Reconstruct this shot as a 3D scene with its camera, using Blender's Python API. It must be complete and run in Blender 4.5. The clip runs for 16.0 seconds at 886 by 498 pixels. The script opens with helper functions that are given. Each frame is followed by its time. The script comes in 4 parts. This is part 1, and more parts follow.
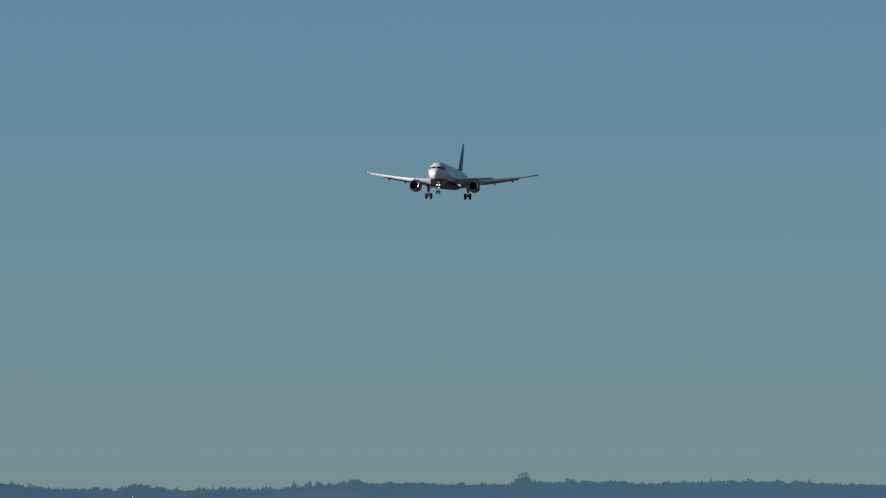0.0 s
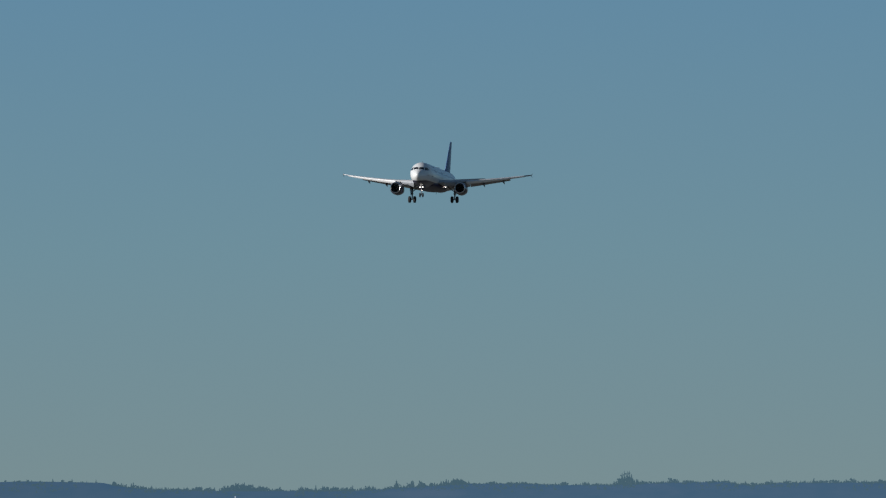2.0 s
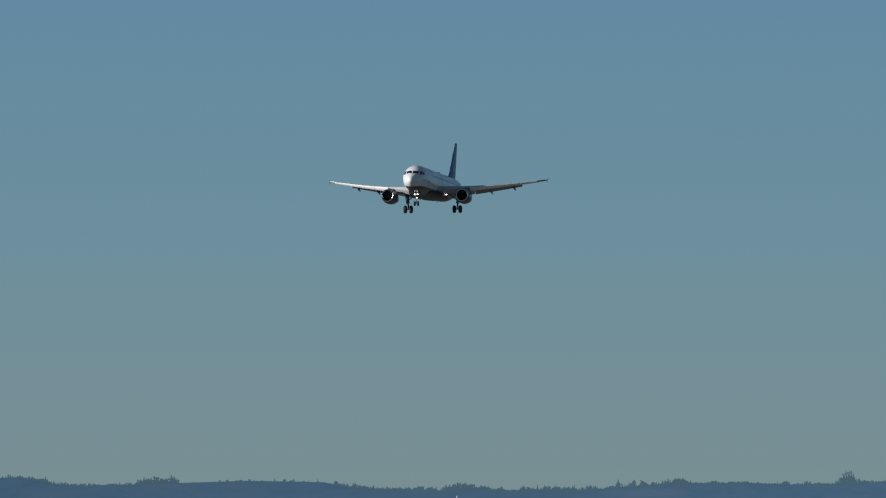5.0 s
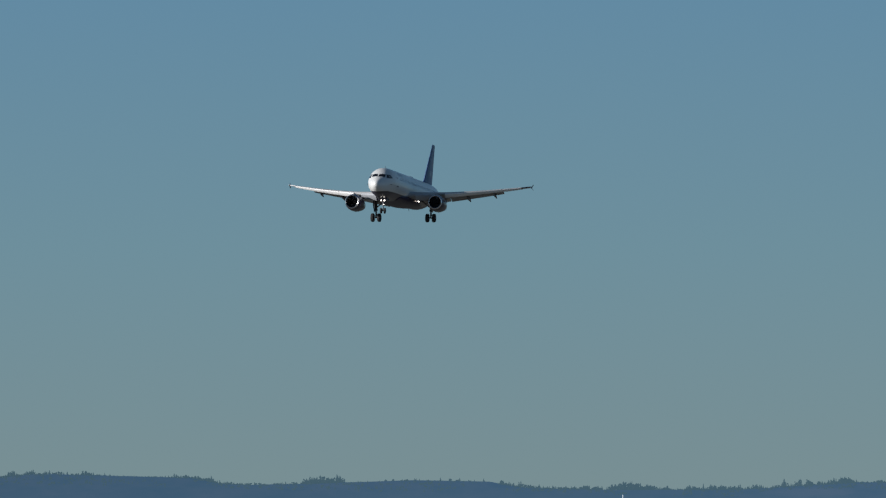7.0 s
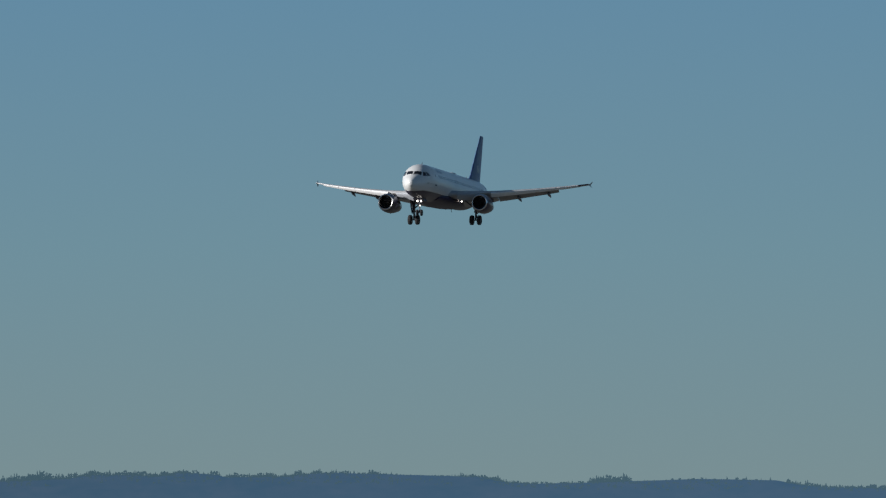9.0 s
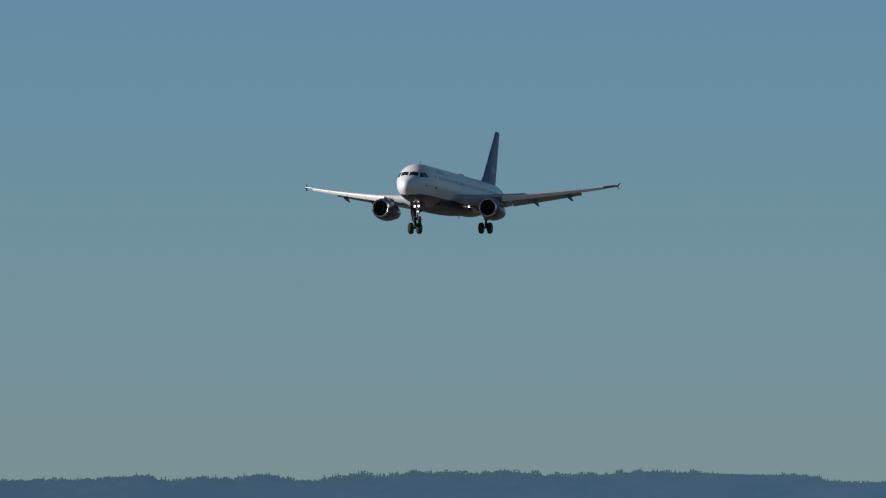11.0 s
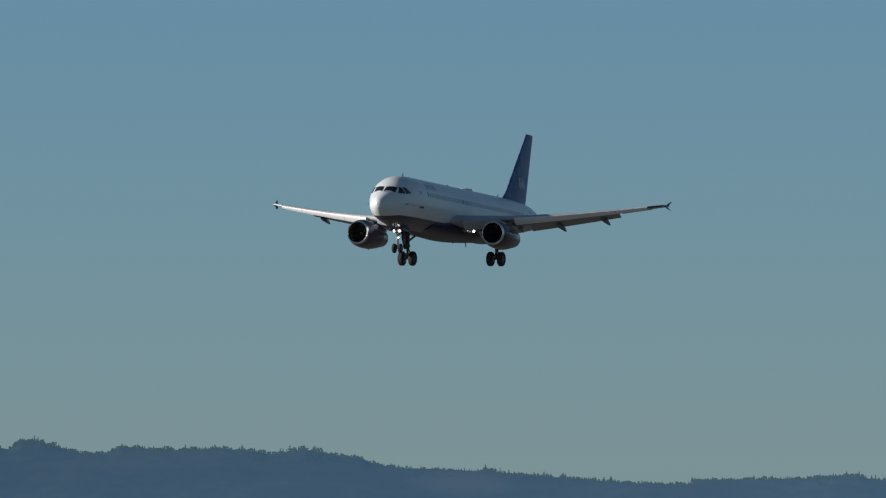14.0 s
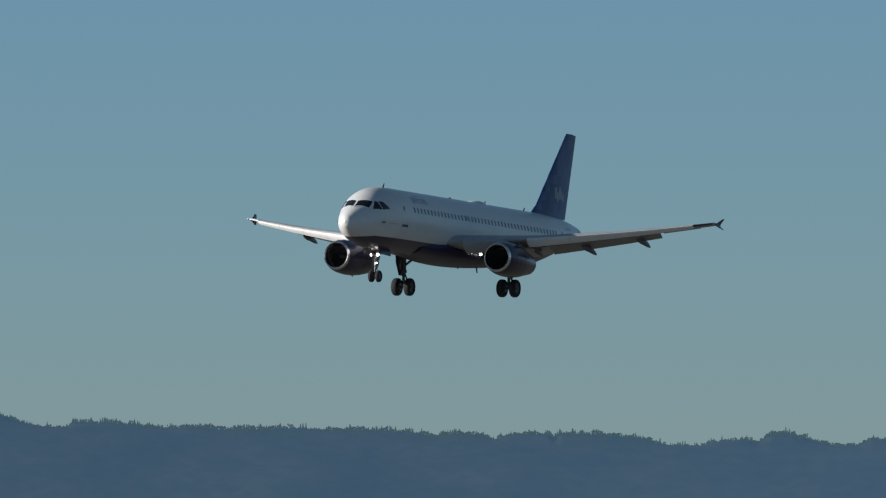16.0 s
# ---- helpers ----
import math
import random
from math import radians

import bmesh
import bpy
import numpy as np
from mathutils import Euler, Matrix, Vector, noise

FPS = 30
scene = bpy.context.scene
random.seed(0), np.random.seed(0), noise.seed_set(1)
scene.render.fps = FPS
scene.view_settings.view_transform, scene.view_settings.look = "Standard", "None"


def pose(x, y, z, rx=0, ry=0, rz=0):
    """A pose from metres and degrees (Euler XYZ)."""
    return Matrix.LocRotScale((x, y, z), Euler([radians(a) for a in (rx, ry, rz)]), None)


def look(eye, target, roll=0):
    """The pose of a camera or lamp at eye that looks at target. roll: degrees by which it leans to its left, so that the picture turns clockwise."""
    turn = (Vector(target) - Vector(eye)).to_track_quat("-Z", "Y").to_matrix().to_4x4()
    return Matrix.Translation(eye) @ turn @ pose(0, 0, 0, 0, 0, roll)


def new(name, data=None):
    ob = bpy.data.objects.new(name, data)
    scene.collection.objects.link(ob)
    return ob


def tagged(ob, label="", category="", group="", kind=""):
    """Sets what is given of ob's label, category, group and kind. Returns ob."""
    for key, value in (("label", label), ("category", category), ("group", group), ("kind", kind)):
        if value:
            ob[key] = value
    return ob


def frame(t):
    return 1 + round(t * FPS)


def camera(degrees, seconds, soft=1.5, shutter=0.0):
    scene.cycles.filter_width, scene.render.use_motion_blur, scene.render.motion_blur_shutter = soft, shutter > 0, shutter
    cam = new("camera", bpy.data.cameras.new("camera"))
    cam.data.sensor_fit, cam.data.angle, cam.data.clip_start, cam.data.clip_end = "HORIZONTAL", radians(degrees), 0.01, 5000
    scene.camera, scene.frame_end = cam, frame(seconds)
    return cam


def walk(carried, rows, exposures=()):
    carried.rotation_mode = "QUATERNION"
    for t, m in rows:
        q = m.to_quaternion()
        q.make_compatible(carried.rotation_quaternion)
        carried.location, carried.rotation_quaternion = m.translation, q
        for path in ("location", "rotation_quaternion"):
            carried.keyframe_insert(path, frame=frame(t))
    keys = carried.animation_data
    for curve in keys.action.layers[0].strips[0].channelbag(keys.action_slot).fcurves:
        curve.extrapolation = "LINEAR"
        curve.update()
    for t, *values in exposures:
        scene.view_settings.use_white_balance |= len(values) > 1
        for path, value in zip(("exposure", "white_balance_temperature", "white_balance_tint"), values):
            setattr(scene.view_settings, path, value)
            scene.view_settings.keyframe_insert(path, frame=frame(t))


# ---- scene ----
cam = camera(5.513, 16.0, 1.25)

# Camera on a tripod: seconds, tilt, pan in degrees.
CAMERA_ROWS = [
    (0, 92.273, 0.0),
    (0.5, 92.2727, 0.1847),
    (1, 92.2725, 0.336),
    (1.5, 92.2722, 0.475),
    (2, 92.272, 0.6387),
    (2.5, 92.2717, 0.8287),
    (3, 92.2715, 1.0556),
    (3.5, 92.2712, 1.2808),
    (4, 92.2702, 1.543),
    (4.2, 92.2698, 1.6468),
    (6.3, 92.2656, 2.632),
    (6.5, 92.2652, 2.7446),
    (7, 92.2642, 3.0508),
    (7.5, 92.2624, 3.4237),
    (8, 92.2607, 3.8741),
    (8.5, 92.2589, 4.3738),
    (9, 92.2565, 4.8348),
    (9.5, 92.2542, 5.3168),
    (10, 92.2519, 5.7813),
    (10.2, 92.2517, 5.9748),
    (12.3, 92.2502, 8.452),
    (12.5, 92.2501, 8.7195),
    (13, 92.2475, 9.4478),
    (13.5, 92.2448, 10.2818),
    (14, 92.2431, 11.253),
    (14.5, 92.2395, 12.3191),
    (15, 92.2237, 13.4487),
    (15.5, 92.2202, 14.631),
    (16, 92.192, 15.9294),
]
EYE = (0.0, 0.0, 2.0)
walk(cam, [(t, pose(*EYE, tilt, 0, pan)) for t, tilt, pan in CAMERA_ROWS],
     [(0, -0.06, 6480, 10), (8, -0.05, 6480, 10), (12.5, 0.0, 6550, 10), (14.5, 0.03, 6640, 10), (16, 0.14, 6740, 10)])

# Airliner: seconds, place of the nose in metres, roll, pitch, heading in degrees.
FLIGHT_ROWS = [
    (0, -1.57, 1760.44, 86.83, -1.46, -1.20, -98.68),
    (0.5, -7.01, 1722.52, 84.98, -1.08, -1.17, -98.73),
    (1, -12.06, 1684.53, 83.11, -0.77, -1.14, -98.78),
    (1.5, -17.41, 1646.60, 81.23, -0.70, -1.12, -98.82),
    (2, -22.50, 1608.66, 79.31, -0.69, -1.11, -98.86),
    (2.5, -27.70, 1570.75, 77.45, -0.67, -1.10, -98.90),
    (3, -32.81, 1532.88, 75.57, -0.25, -1.15, -98.97),
    (3.5, -37.91, 1495.03, 73.60, 0.04, -1.25, -99.02),
    (4, -43.21, 1457.18, 71.66, 0.15, -1.38, -99.08),
    (4.2, -45.30, 1442.04, 70.86, 0.14, -1.42, -99.10),
    (6.3, -67.24, 1283.19, 62.63, -0.83, -1.91, -99.35),
    (6.5, -69.32, 1268.08, 61.86, -0.90, -1.95, -99.35),
    (7, -74.65, 1230.31, 59.98, -1.01, -2.06, -99.23),
    (7.5, -79.81, 1192.67, 58.12, -1.07, -2.05, -99.11),
    (8, -84.92, 1155.23, 56.40, -1.10, -1.96, -99.03),
    (8.5, -90.07, 1117.86, 54.77, -1.00, -1.78, -98.96),
    (9, -95.32, 1080.56, 53.10, -0.91, -1.64, -98.89),
    (9.5, -100.35, 1043.47, 51.48, -0.97, -1.62, -98.79),
    (10, -105.52, 1006.40, 49.76, -1.03, -1.62, -98.73),
    (10.2, -107.56, 991.57, 49.00, -1.00, -1.62, -98.73),
    (12.3, -129.08, 836.52, 41.17, 0.62, -1.96, -98.97),
    (12.5, -131.16, 821.76, 40.41, 0.65, -1.96, -98.97),
    (13, -136.63, 784.66, 38.46, 0.26, -1.94, -98.95),
    (13.5, -141.74, 747.89, 36.46, -0.45, -1.88, -98.87),
    (14, -146.88, 711.29, 34.56, -1.07, -1.80, -98.73),
    (14.5, -152.20, 674.59, 32.67, -0.88, -1.73, -98.61),
    (15, -157.52, 638.15, 30.67, -0.61, -1.70, -98.59),
    (15.5, -162.61, 601.71, 28.84, -0.72, -1.67, -98.60),
    (16, -167.86, 565.05, 26.84, -1.55, -1.67, -98.46),
]

# ---- light ----
SUN_AZ, SUN_EL = radians(-110), radians(15)   # clockwise from +y, above the horizon
world = bpy.data.worlds.new("sky")
scene.world = world
world.use_nodes = True
wt = world.node_tree
wt.nodes.clear()


def wnode(kind, **kw):
    n = wt.nodes.new(kind)
    for k, v in kw.items():
        n.inputs[k].default_value = v
    return n


sky = wt.nodes.new("ShaderNodeTexSky")
sky.sky_type = "NISHITA"
sky.sun_disc = False
sky.sun_elevation, sky.sun_rotation = SUN_EL, SUN_AZ
sky.air_density, sky.dust_density, sky.ozone_density = 1.2, 0.1, 3.0
high = wnode("ShaderNodeBackground", Strength=0.05)
low = wnode("ShaderNodeBackground", Strength=1.0)
coord = wt.nodes.new("ShaderNodeTexCoord")
split = wt.nodes.new("ShaderNodeSeparateXYZ")
span = wnode("ShaderNodeMapRange", **{"From Min": 0.0, "From Max": 0.12})
ramp = wt.nodes.new("ShaderNodeValToRGB")
rise = wnode("ShaderNodeMapRange", **{"From Min": 0.09, "From Max": 0.43})
both = wt.nodes.new("ShaderNodeMixShader")
wout = wt.nodes.new("ShaderNodeOutputWorld")
for k, (pos_, col) in enumerate(((0.0, (0.200, 0.279, 0.290)), (0.11, (0.197, 0.284, 0.302)), (0.33, (0.161, 0.284, 0.345)), (0.59, (0.124, 0.260, 0.380)), (1.0, (0.098, 0.225, 0.38)))):
    e = ramp.color_ramp.elements[k] if k < 2 else ramp.color_ramp.elements.new(pos_)
    e.position, e.color = pos_, (*col, 1)
wt.links.new(coord.outputs["Generated"], split.inputs[0])
wt.links.new(split.outputs["Z"], span.inputs["Value"])
wt.links.new(split.outputs["Z"], rise.inputs["Value"])
wt.links.new(span.outputs[0], ramp.inputs[0])
wt.links.new(ramp.outputs[0], low.inputs["Color"])
wt.links.new(sky.outputs[0], high.inputs["Color"])
wt.links.new(rise.outputs[0], both.inputs[0])
wt.links.new(low.outputs[0], both.inputs[1])
wt.links.new(high.outputs[0], both.inputs[2])
wt.links.new(both.outputs[0], wout.inputs[0])

sun_data = bpy.data.lights.new("sun", "SUN")
sun_data.energy, sun_data.angle, sun_data.color = 5.0, radians(0.5), (1.0, 0.965, 0.92)
sun = new("sun", sun_data)
SUN_WAY = Vector((math.sin(SUN_AZ) * math.cos(SUN_EL), math.cos(SUN_AZ) * math.cos(SUN_EL), math.sin(SUN_EL)))
sun.matrix_world = look(SUN_WAY * 100, (0, 0, 0))


# ---- materials ----
def material(name, base, rough=0.5, metal=0.0, vary=0.12, scale=3.0, fine=40.0, bump=0.0, coat=0.0, emit=None, strength=0.0, tone=None, sheen=0.5):
    m = bpy.data.materials.new(name)
    m.use_nodes = True
    nt = m.node_tree
    b = nt.nodes["Principled BSDF"]
    b.inputs["Roughness"].default_value, b.inputs["Metallic"].default_value = rough, metal
    b.inputs["Coat Weight"].default_value, b.inputs["Specular IOR Level"].default_value = coat, sheen
    tc = nt.nodes.new("ShaderNodeTexCoord")
    n1, n2 = nt.nodes.new("ShaderNodeTexNoise"), nt.nodes.new("ShaderNodeTexNoise")
    n1.inputs["Scale"].default_value, n2.inputs["Scale"].default_value = scale, fine
    n1.inputs["Detail"].default_value, n2.inputs["Detail"].default_value = 4, 3
    mixn = nt.nodes.new("ShaderNodeMix")
    mixn.inputs[0].default_value = 0.35
    for n, k in ((n1, 2), (n2, 3)):
        nt.links.new(tc.outputs["Object"], n.inputs["Vector"])
        nt.links.new(n.outputs["Fac"], mixn.inputs[k])
    r = nt.nodes.new("ShaderNodeValToRGB")
    r.color_ramp.elements[0].position, r.color_ramp.elements[1].position = 0.3, 0.7
    other = tone or tuple(c * (1 - vary) for c in base)
    r.color_ramp.elements[0].color, r.color_ramp.elements[1].color = (*other, 1), (*base, 1)
    nt.links.new(mixn.outputs[0], r.inputs[0])
    nt.links.new(r.outputs[0], b.inputs["Base Color"])
    rr = nt.nodes.new("ShaderNodeMapRange")
    rr.inputs["To Min"].default_value, rr.inputs["To Max"].default_value = max(rough - 0.08, 0.03), min(rough + 0.1, 1)
    nt.links.new(n1.outputs["Fac"], rr.inputs["Value"])
    nt.links.new(rr.outputs[0], b.inputs["Roughness"])
    if bump:
        bp = nt.nodes.new("ShaderNodeBump")
        bp.inputs["Strength"].default_value, bp.inputs["Distance"].default_value = bump, 0.05
        nt.links.new(n2.outputs["Fac"], bp.inputs["Height"])
        nt.links.new(bp.outputs[0], b.inputs["Normal"])
    if emit:
        b.inputs["Emission Color"].default_value, b.inputs["Emission Strength"].default_value = (*emit, 1), strength
    return m


def hull_paint(name, level, upper=(0.76, 0.77, 0.77), bow=0.0):
    """Gloss paint, white unless told otherwise, over a dark blue belly, parted along a swept line, with faint panel joints and grime."""
    m = material(name, upper, 0.34, 0.0, 0.13, 0.35, 2.6, 0.0, 0.25)
    nt = m.node_tree
    b = nt.nodes["Principled BSDF"]
    white = b.inputs["Base Color"].links[0].from_socket
    tc = nt.nodes.new("ShaderNodeTexCoord")
    sp = nt.nodes.new("ShaderNodeSeparateXYZ")
    nt.links.new(tc.outputs["Object"], sp.inputs[0])

    def calc(op, a, c):
        n = nt.nodes.new("ShaderNodeMath")
        n.operation = op
        for k, v in enumerate((a, c)):
            if isinstance(v, (int, float)):
                n.inputs[k].default_value = v
            else:
                nt.links.new(v, n.inputs[k])
        return n.outputs[0]

    # belly line: sinks at the nose, level along the cabin, rises at the tail
    tail = calc("MULTIPLY", calc("MAXIMUM", calc("SUBTRACT", calc("MULTIPLY", sp.outputs["X"], -1.0), 24.0), 0.0), 0.11)
    front = calc("MULTIPLY", calc("MAXIMUM", calc("ADD", sp.outputs["X"], 2.4), 0.0), -0.12)
    line = calc("ADD", calc("ADD", tail, front), level)
    if bow:
        line = calc("ADD", line, calc("MAXIMUM", calc("MULTIPLY", calc("ADD", sp.outputs["X"], bow), 2.0), 0.0))
    below = calc("LESS_THAN", sp.outputs["Z"], line)
    navy = nt.nodes.new("ShaderNodeMix")
    navy.data_type = "RGBA"
    nt.links.new(below, navy.inputs[0])
    nt.links.new(white, navy.inputs[6])
    navy.inputs[7].default_value = (0.031, 0.027, 0.062, 1)
    # frame joints every 2.4 m
    joint = calc("LESS_THAN", calc("FRACT", calc("MULTIPLY", sp.outputs["X"], 0.4167), 0.0), 0.012)
    dirt = nt.nodes.new("ShaderNodeMix")
    dirt.data_type = "RGBA"
    nt.links.new(calc("MULTIPLY", joint, 0.14), dirt.inputs[0])
    nt.links.new(navy.outputs[2], dirt.inputs[6])
    dirt.inputs[7].default_value = (0.10, 0.10, 0.11, 1)
    # bare grey tail cone
    cone = nt.nodes.new("ShaderNodeMix")
    cone.data_type = "RGBA"
    nt.links.new(calc("LESS_THAN", sp.outputs["X"], -35.3), cone.inputs[0])
    nt.links.new(dirt.outputs[2], cone.inputs[6])
    cone.inputs[7].default_value = (0.27, 0.27, 0.28, 1)
    nt.links.new(cone.outputs[2], b.inputs["Base Color"])
    return m


def fin_paint():
    """Dark blue with a faint mosaic of lighter blues on the lower half."""
    m = material("fin_paint", (0.044, 0.090, 0.220), 0.42, 0, 0.2, 0.5, 6.0, 0, 0.0, sheen=0.3)
    nt = m.node_tree
    b = nt.nodes["Principled BSDF"]
    dark = b.inputs["Base Color"].links[0].from_socket
    tc = nt.nodes.new("ShaderNodeTexCoord")
    vor = nt.nodes.new("ShaderNodeTexVoronoi")
    vor.distance = "CHEBYCHEV"
    vor.inputs["Scale"].default_value = 1.6
    vor.inputs["Randomness"].default_value = 0.4
    nt.links.new(tc.outputs["Object"], vor.inputs["Vector"])
    mx = nt.nodes.new("ShaderNodeMix")
    mx.data_type = "RGBA"
    sp = nt.nodes.new("ShaderNodeSeparateColor")
    nt.links.new(vor.outputs["Color"], sp.inputs[0])
    mr = nt.nodes.new("ShaderNodeMapRange")
    mr.inputs["From Min"].default_value, mr.inputs["To Max"].default_value = 0.5, 0.35
    nt.links.new(sp.outputs[0], mr.inputs["Value"])
    nt.links.new(mr.outputs[0], mx.inputs[0])
    # lighter blue towards the trailing edge
    place, edge = nt.nodes.new("ShaderNodeSeparateXYZ"), nt.nodes.new("ShaderNodeMath")
    edge.operation = "MULTIPLY_ADD"
    edge.inputs[1].default_value = 0.55
    nt.links.new(tc.outputs["Object"], place.inputs[0])
    nt.links.new(place.outputs["Z"], edge.inputs[0])
    nt.links.new(place.outputs["X"], edge.inputs[2])
    fade = nt.nodes.new("ShaderNodeMapRange")
    fade.inputs["From Min"].default_value, fade.inputs["From Max"].default_value = -30.2, -33.6
    nt.links.new(edge.outputs[0], fade.inputs["Value"])
    pale = nt.nodes.new("ShaderNodeMix")
    pale.data_type = "RGBA"
    nt.links.new(fade.outputs[0], pale.inputs[0])
    nt.links.new(dark, pale.inputs[6])
    pale.inputs[7].default_value = (0.145, 0.215, 0.40, 1)
    nt.links.new(pale.outputs[2], mx.inputs[6])
    mx.inputs[7].default_value = (0.165, 0.240, 0.42, 1)
    nt.links.new(mx.outputs[2], b.inputs["Base Color"])
    return m


# ROOT's upper grey holds the shade beneath the wing root
HULL, ROOT, FIN = hull_paint("hull_paint", -1.26), hull_paint("shaded_root_paint", -1.30, (0.30, 0.32, 0.37), 13.0), fin_paint()
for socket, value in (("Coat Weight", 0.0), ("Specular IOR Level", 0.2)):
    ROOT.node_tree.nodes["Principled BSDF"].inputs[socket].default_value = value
WHITE = material("white_paint", (0.78, 0.78, 0.77), 0.35, 0, 0.08, 0.8, 12)
NAVY = material("navy_paint", (0.032, 0.030, 0.066), 0.3, 0, 0.3, 0.9, 14, 0, 0.3)
WING = material("wing_grey", (0.50, 0.50, 0.51), 0.42, 0, 0.2, 0.7, 11)
# wing grey with the fuselage's shade put into it
SHADED = material("shaded_wing_grey", (0.42, 0.44, 0.48), 0.4, 0, 0.2, 0.7, 11)
FLAP = material("flap_grey", (0.36, 0.36, 0.37), 0.5, 0, 0.22, 0.9, 13)
SLAT = material("slat_metal", (0.90, 0.90, 0.91), 0.38, 0.0, 0.12, 1.2, 16)
CHROME = material("inlet_lip_metal", (0.82, 0.82, 0.83), 0.22, 1.0, 0.1, 2, 25)
LINER = material("inlet_liner", (0.06, 0.055, 0.055), 0.5, 0.2, 0.2, 3, 30)
BLADE = material("fan_blade_metal", (0.022, 0.020, 0.021), 0.65, 0.0, 0.25, 4, 30)
HOT = material("exhaust_metal", (0.22, 0.20, 0.18), 0.45, 0.9, 0.3, 3, 25)
FAIRING = material("fairing_grey", (0.13, 0.14, 0.17), 0.45, 0, 0.25, 1.2, 14)
AERIAL = material("aerial_grey", (0.18, 0.18, 0.19), 0.5, 0, 0.2, 3, 20)
STRUT = material("gear_steel", (0.13, 0.135, 0.15), 0.5, 0.3, 0.3, 4, 30)
TYRE = material("tyre_rubber", (0.030, 0.030, 0.034), 0.85, 0, 0.3, 6, 60, 0.2)
RIM = material("wheel_rim", (0.13, 0.13, 0.14), 0.45, 0.5, 0.35, 6, 40)
GLASS = material("dark_glass", (0.012, 0.013, 0.016), 0.08, 0, 0.2, 4, 20, 0, 0.5)
WINDOW = material("cabin_window", (0.15, 0.17, 0.21), 0.15, 0, 0.25, 4, 20)
SEAL = material("window_seal", (0.60, 0.60, 0.61), 0.5, 0, 0.2, 5, 30)
MARK = material("livery_mark", (0.40, 0.45, 0.53), 0.4, 0, 0.15, 3, 20)
PALE = material("pale_mark", (0.34, 0.39, 0.48), 0.4, 0, 0.3, 3, 20)
LAMP = material("landing_light", (1, 1, 1), 0.3, emit=(1.0, 0.93, 0.84), strength=4)
DIM = material("small_light", (1, 1, 1), 0.3, emit=(1.0, 0.80, 0.66), strength=3.5)
GRASS = material("airfield_grass", (0.125, 0.122, 0.102), 0.95, 0, 0, 0.02, 1.5, 0.3, sheen=0.1, tone=(0.160, 0.148, 0.126))
# far hills: haze of miles of lit air painted as emission over darkened woods
HILL = material("hazed_hillside", (0.016, 0.021, 0.016), 0.95, 0, 0, 0.030, 0.12, 0, emit=(0.032, 0.075, 0.131), strength=1.0, sheen=0.0, tone=(0.045, 0.039, 0.032))
# crest trees: near-black base, the painted blue-green haze glow gives their tone
WOODS = material("hazed_foliage", (0.005, 0.006, 0.004), 0.95, 0, 0, 0.02, 0.6, 0, emit=(0.045, 0.088, 0.117), strength=1.0, sheen=0.0, tone=(0.008, 0.008, 0.006))
# dulled white, with the same blue haze painted on as emission
PAINTED = material("hazed_white_cladding", (0.45, 0.45, 0.44), 0.6, 0, 0.1, 1, 8, emit=(0.032, 0.075, 0.131), strength=1.0)


def upright(m):
    """Blotches as wide as high on the face of the slope: reads metres along the range and up."""
    nt = m.node_tree
    tc = next(n for n in nt.nodes if n.type == "TEX_COORD")
    for n in nt.nodes:
        if n.type == "TEX_NOISE":
            nt.links.new(tc.outputs["UV"], n.inputs["Vector"])


upright(HILL)


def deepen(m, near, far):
    """Painted haze: the emission grows towards +x, as if the range drew farther off."""
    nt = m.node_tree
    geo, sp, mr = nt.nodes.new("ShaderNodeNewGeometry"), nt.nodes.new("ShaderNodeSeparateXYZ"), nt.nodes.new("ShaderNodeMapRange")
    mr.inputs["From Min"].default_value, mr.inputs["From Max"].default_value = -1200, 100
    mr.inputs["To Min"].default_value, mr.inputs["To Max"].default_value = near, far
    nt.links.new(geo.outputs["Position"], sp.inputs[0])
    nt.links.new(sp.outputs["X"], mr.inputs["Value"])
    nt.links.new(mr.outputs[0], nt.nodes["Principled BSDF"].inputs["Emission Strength"])


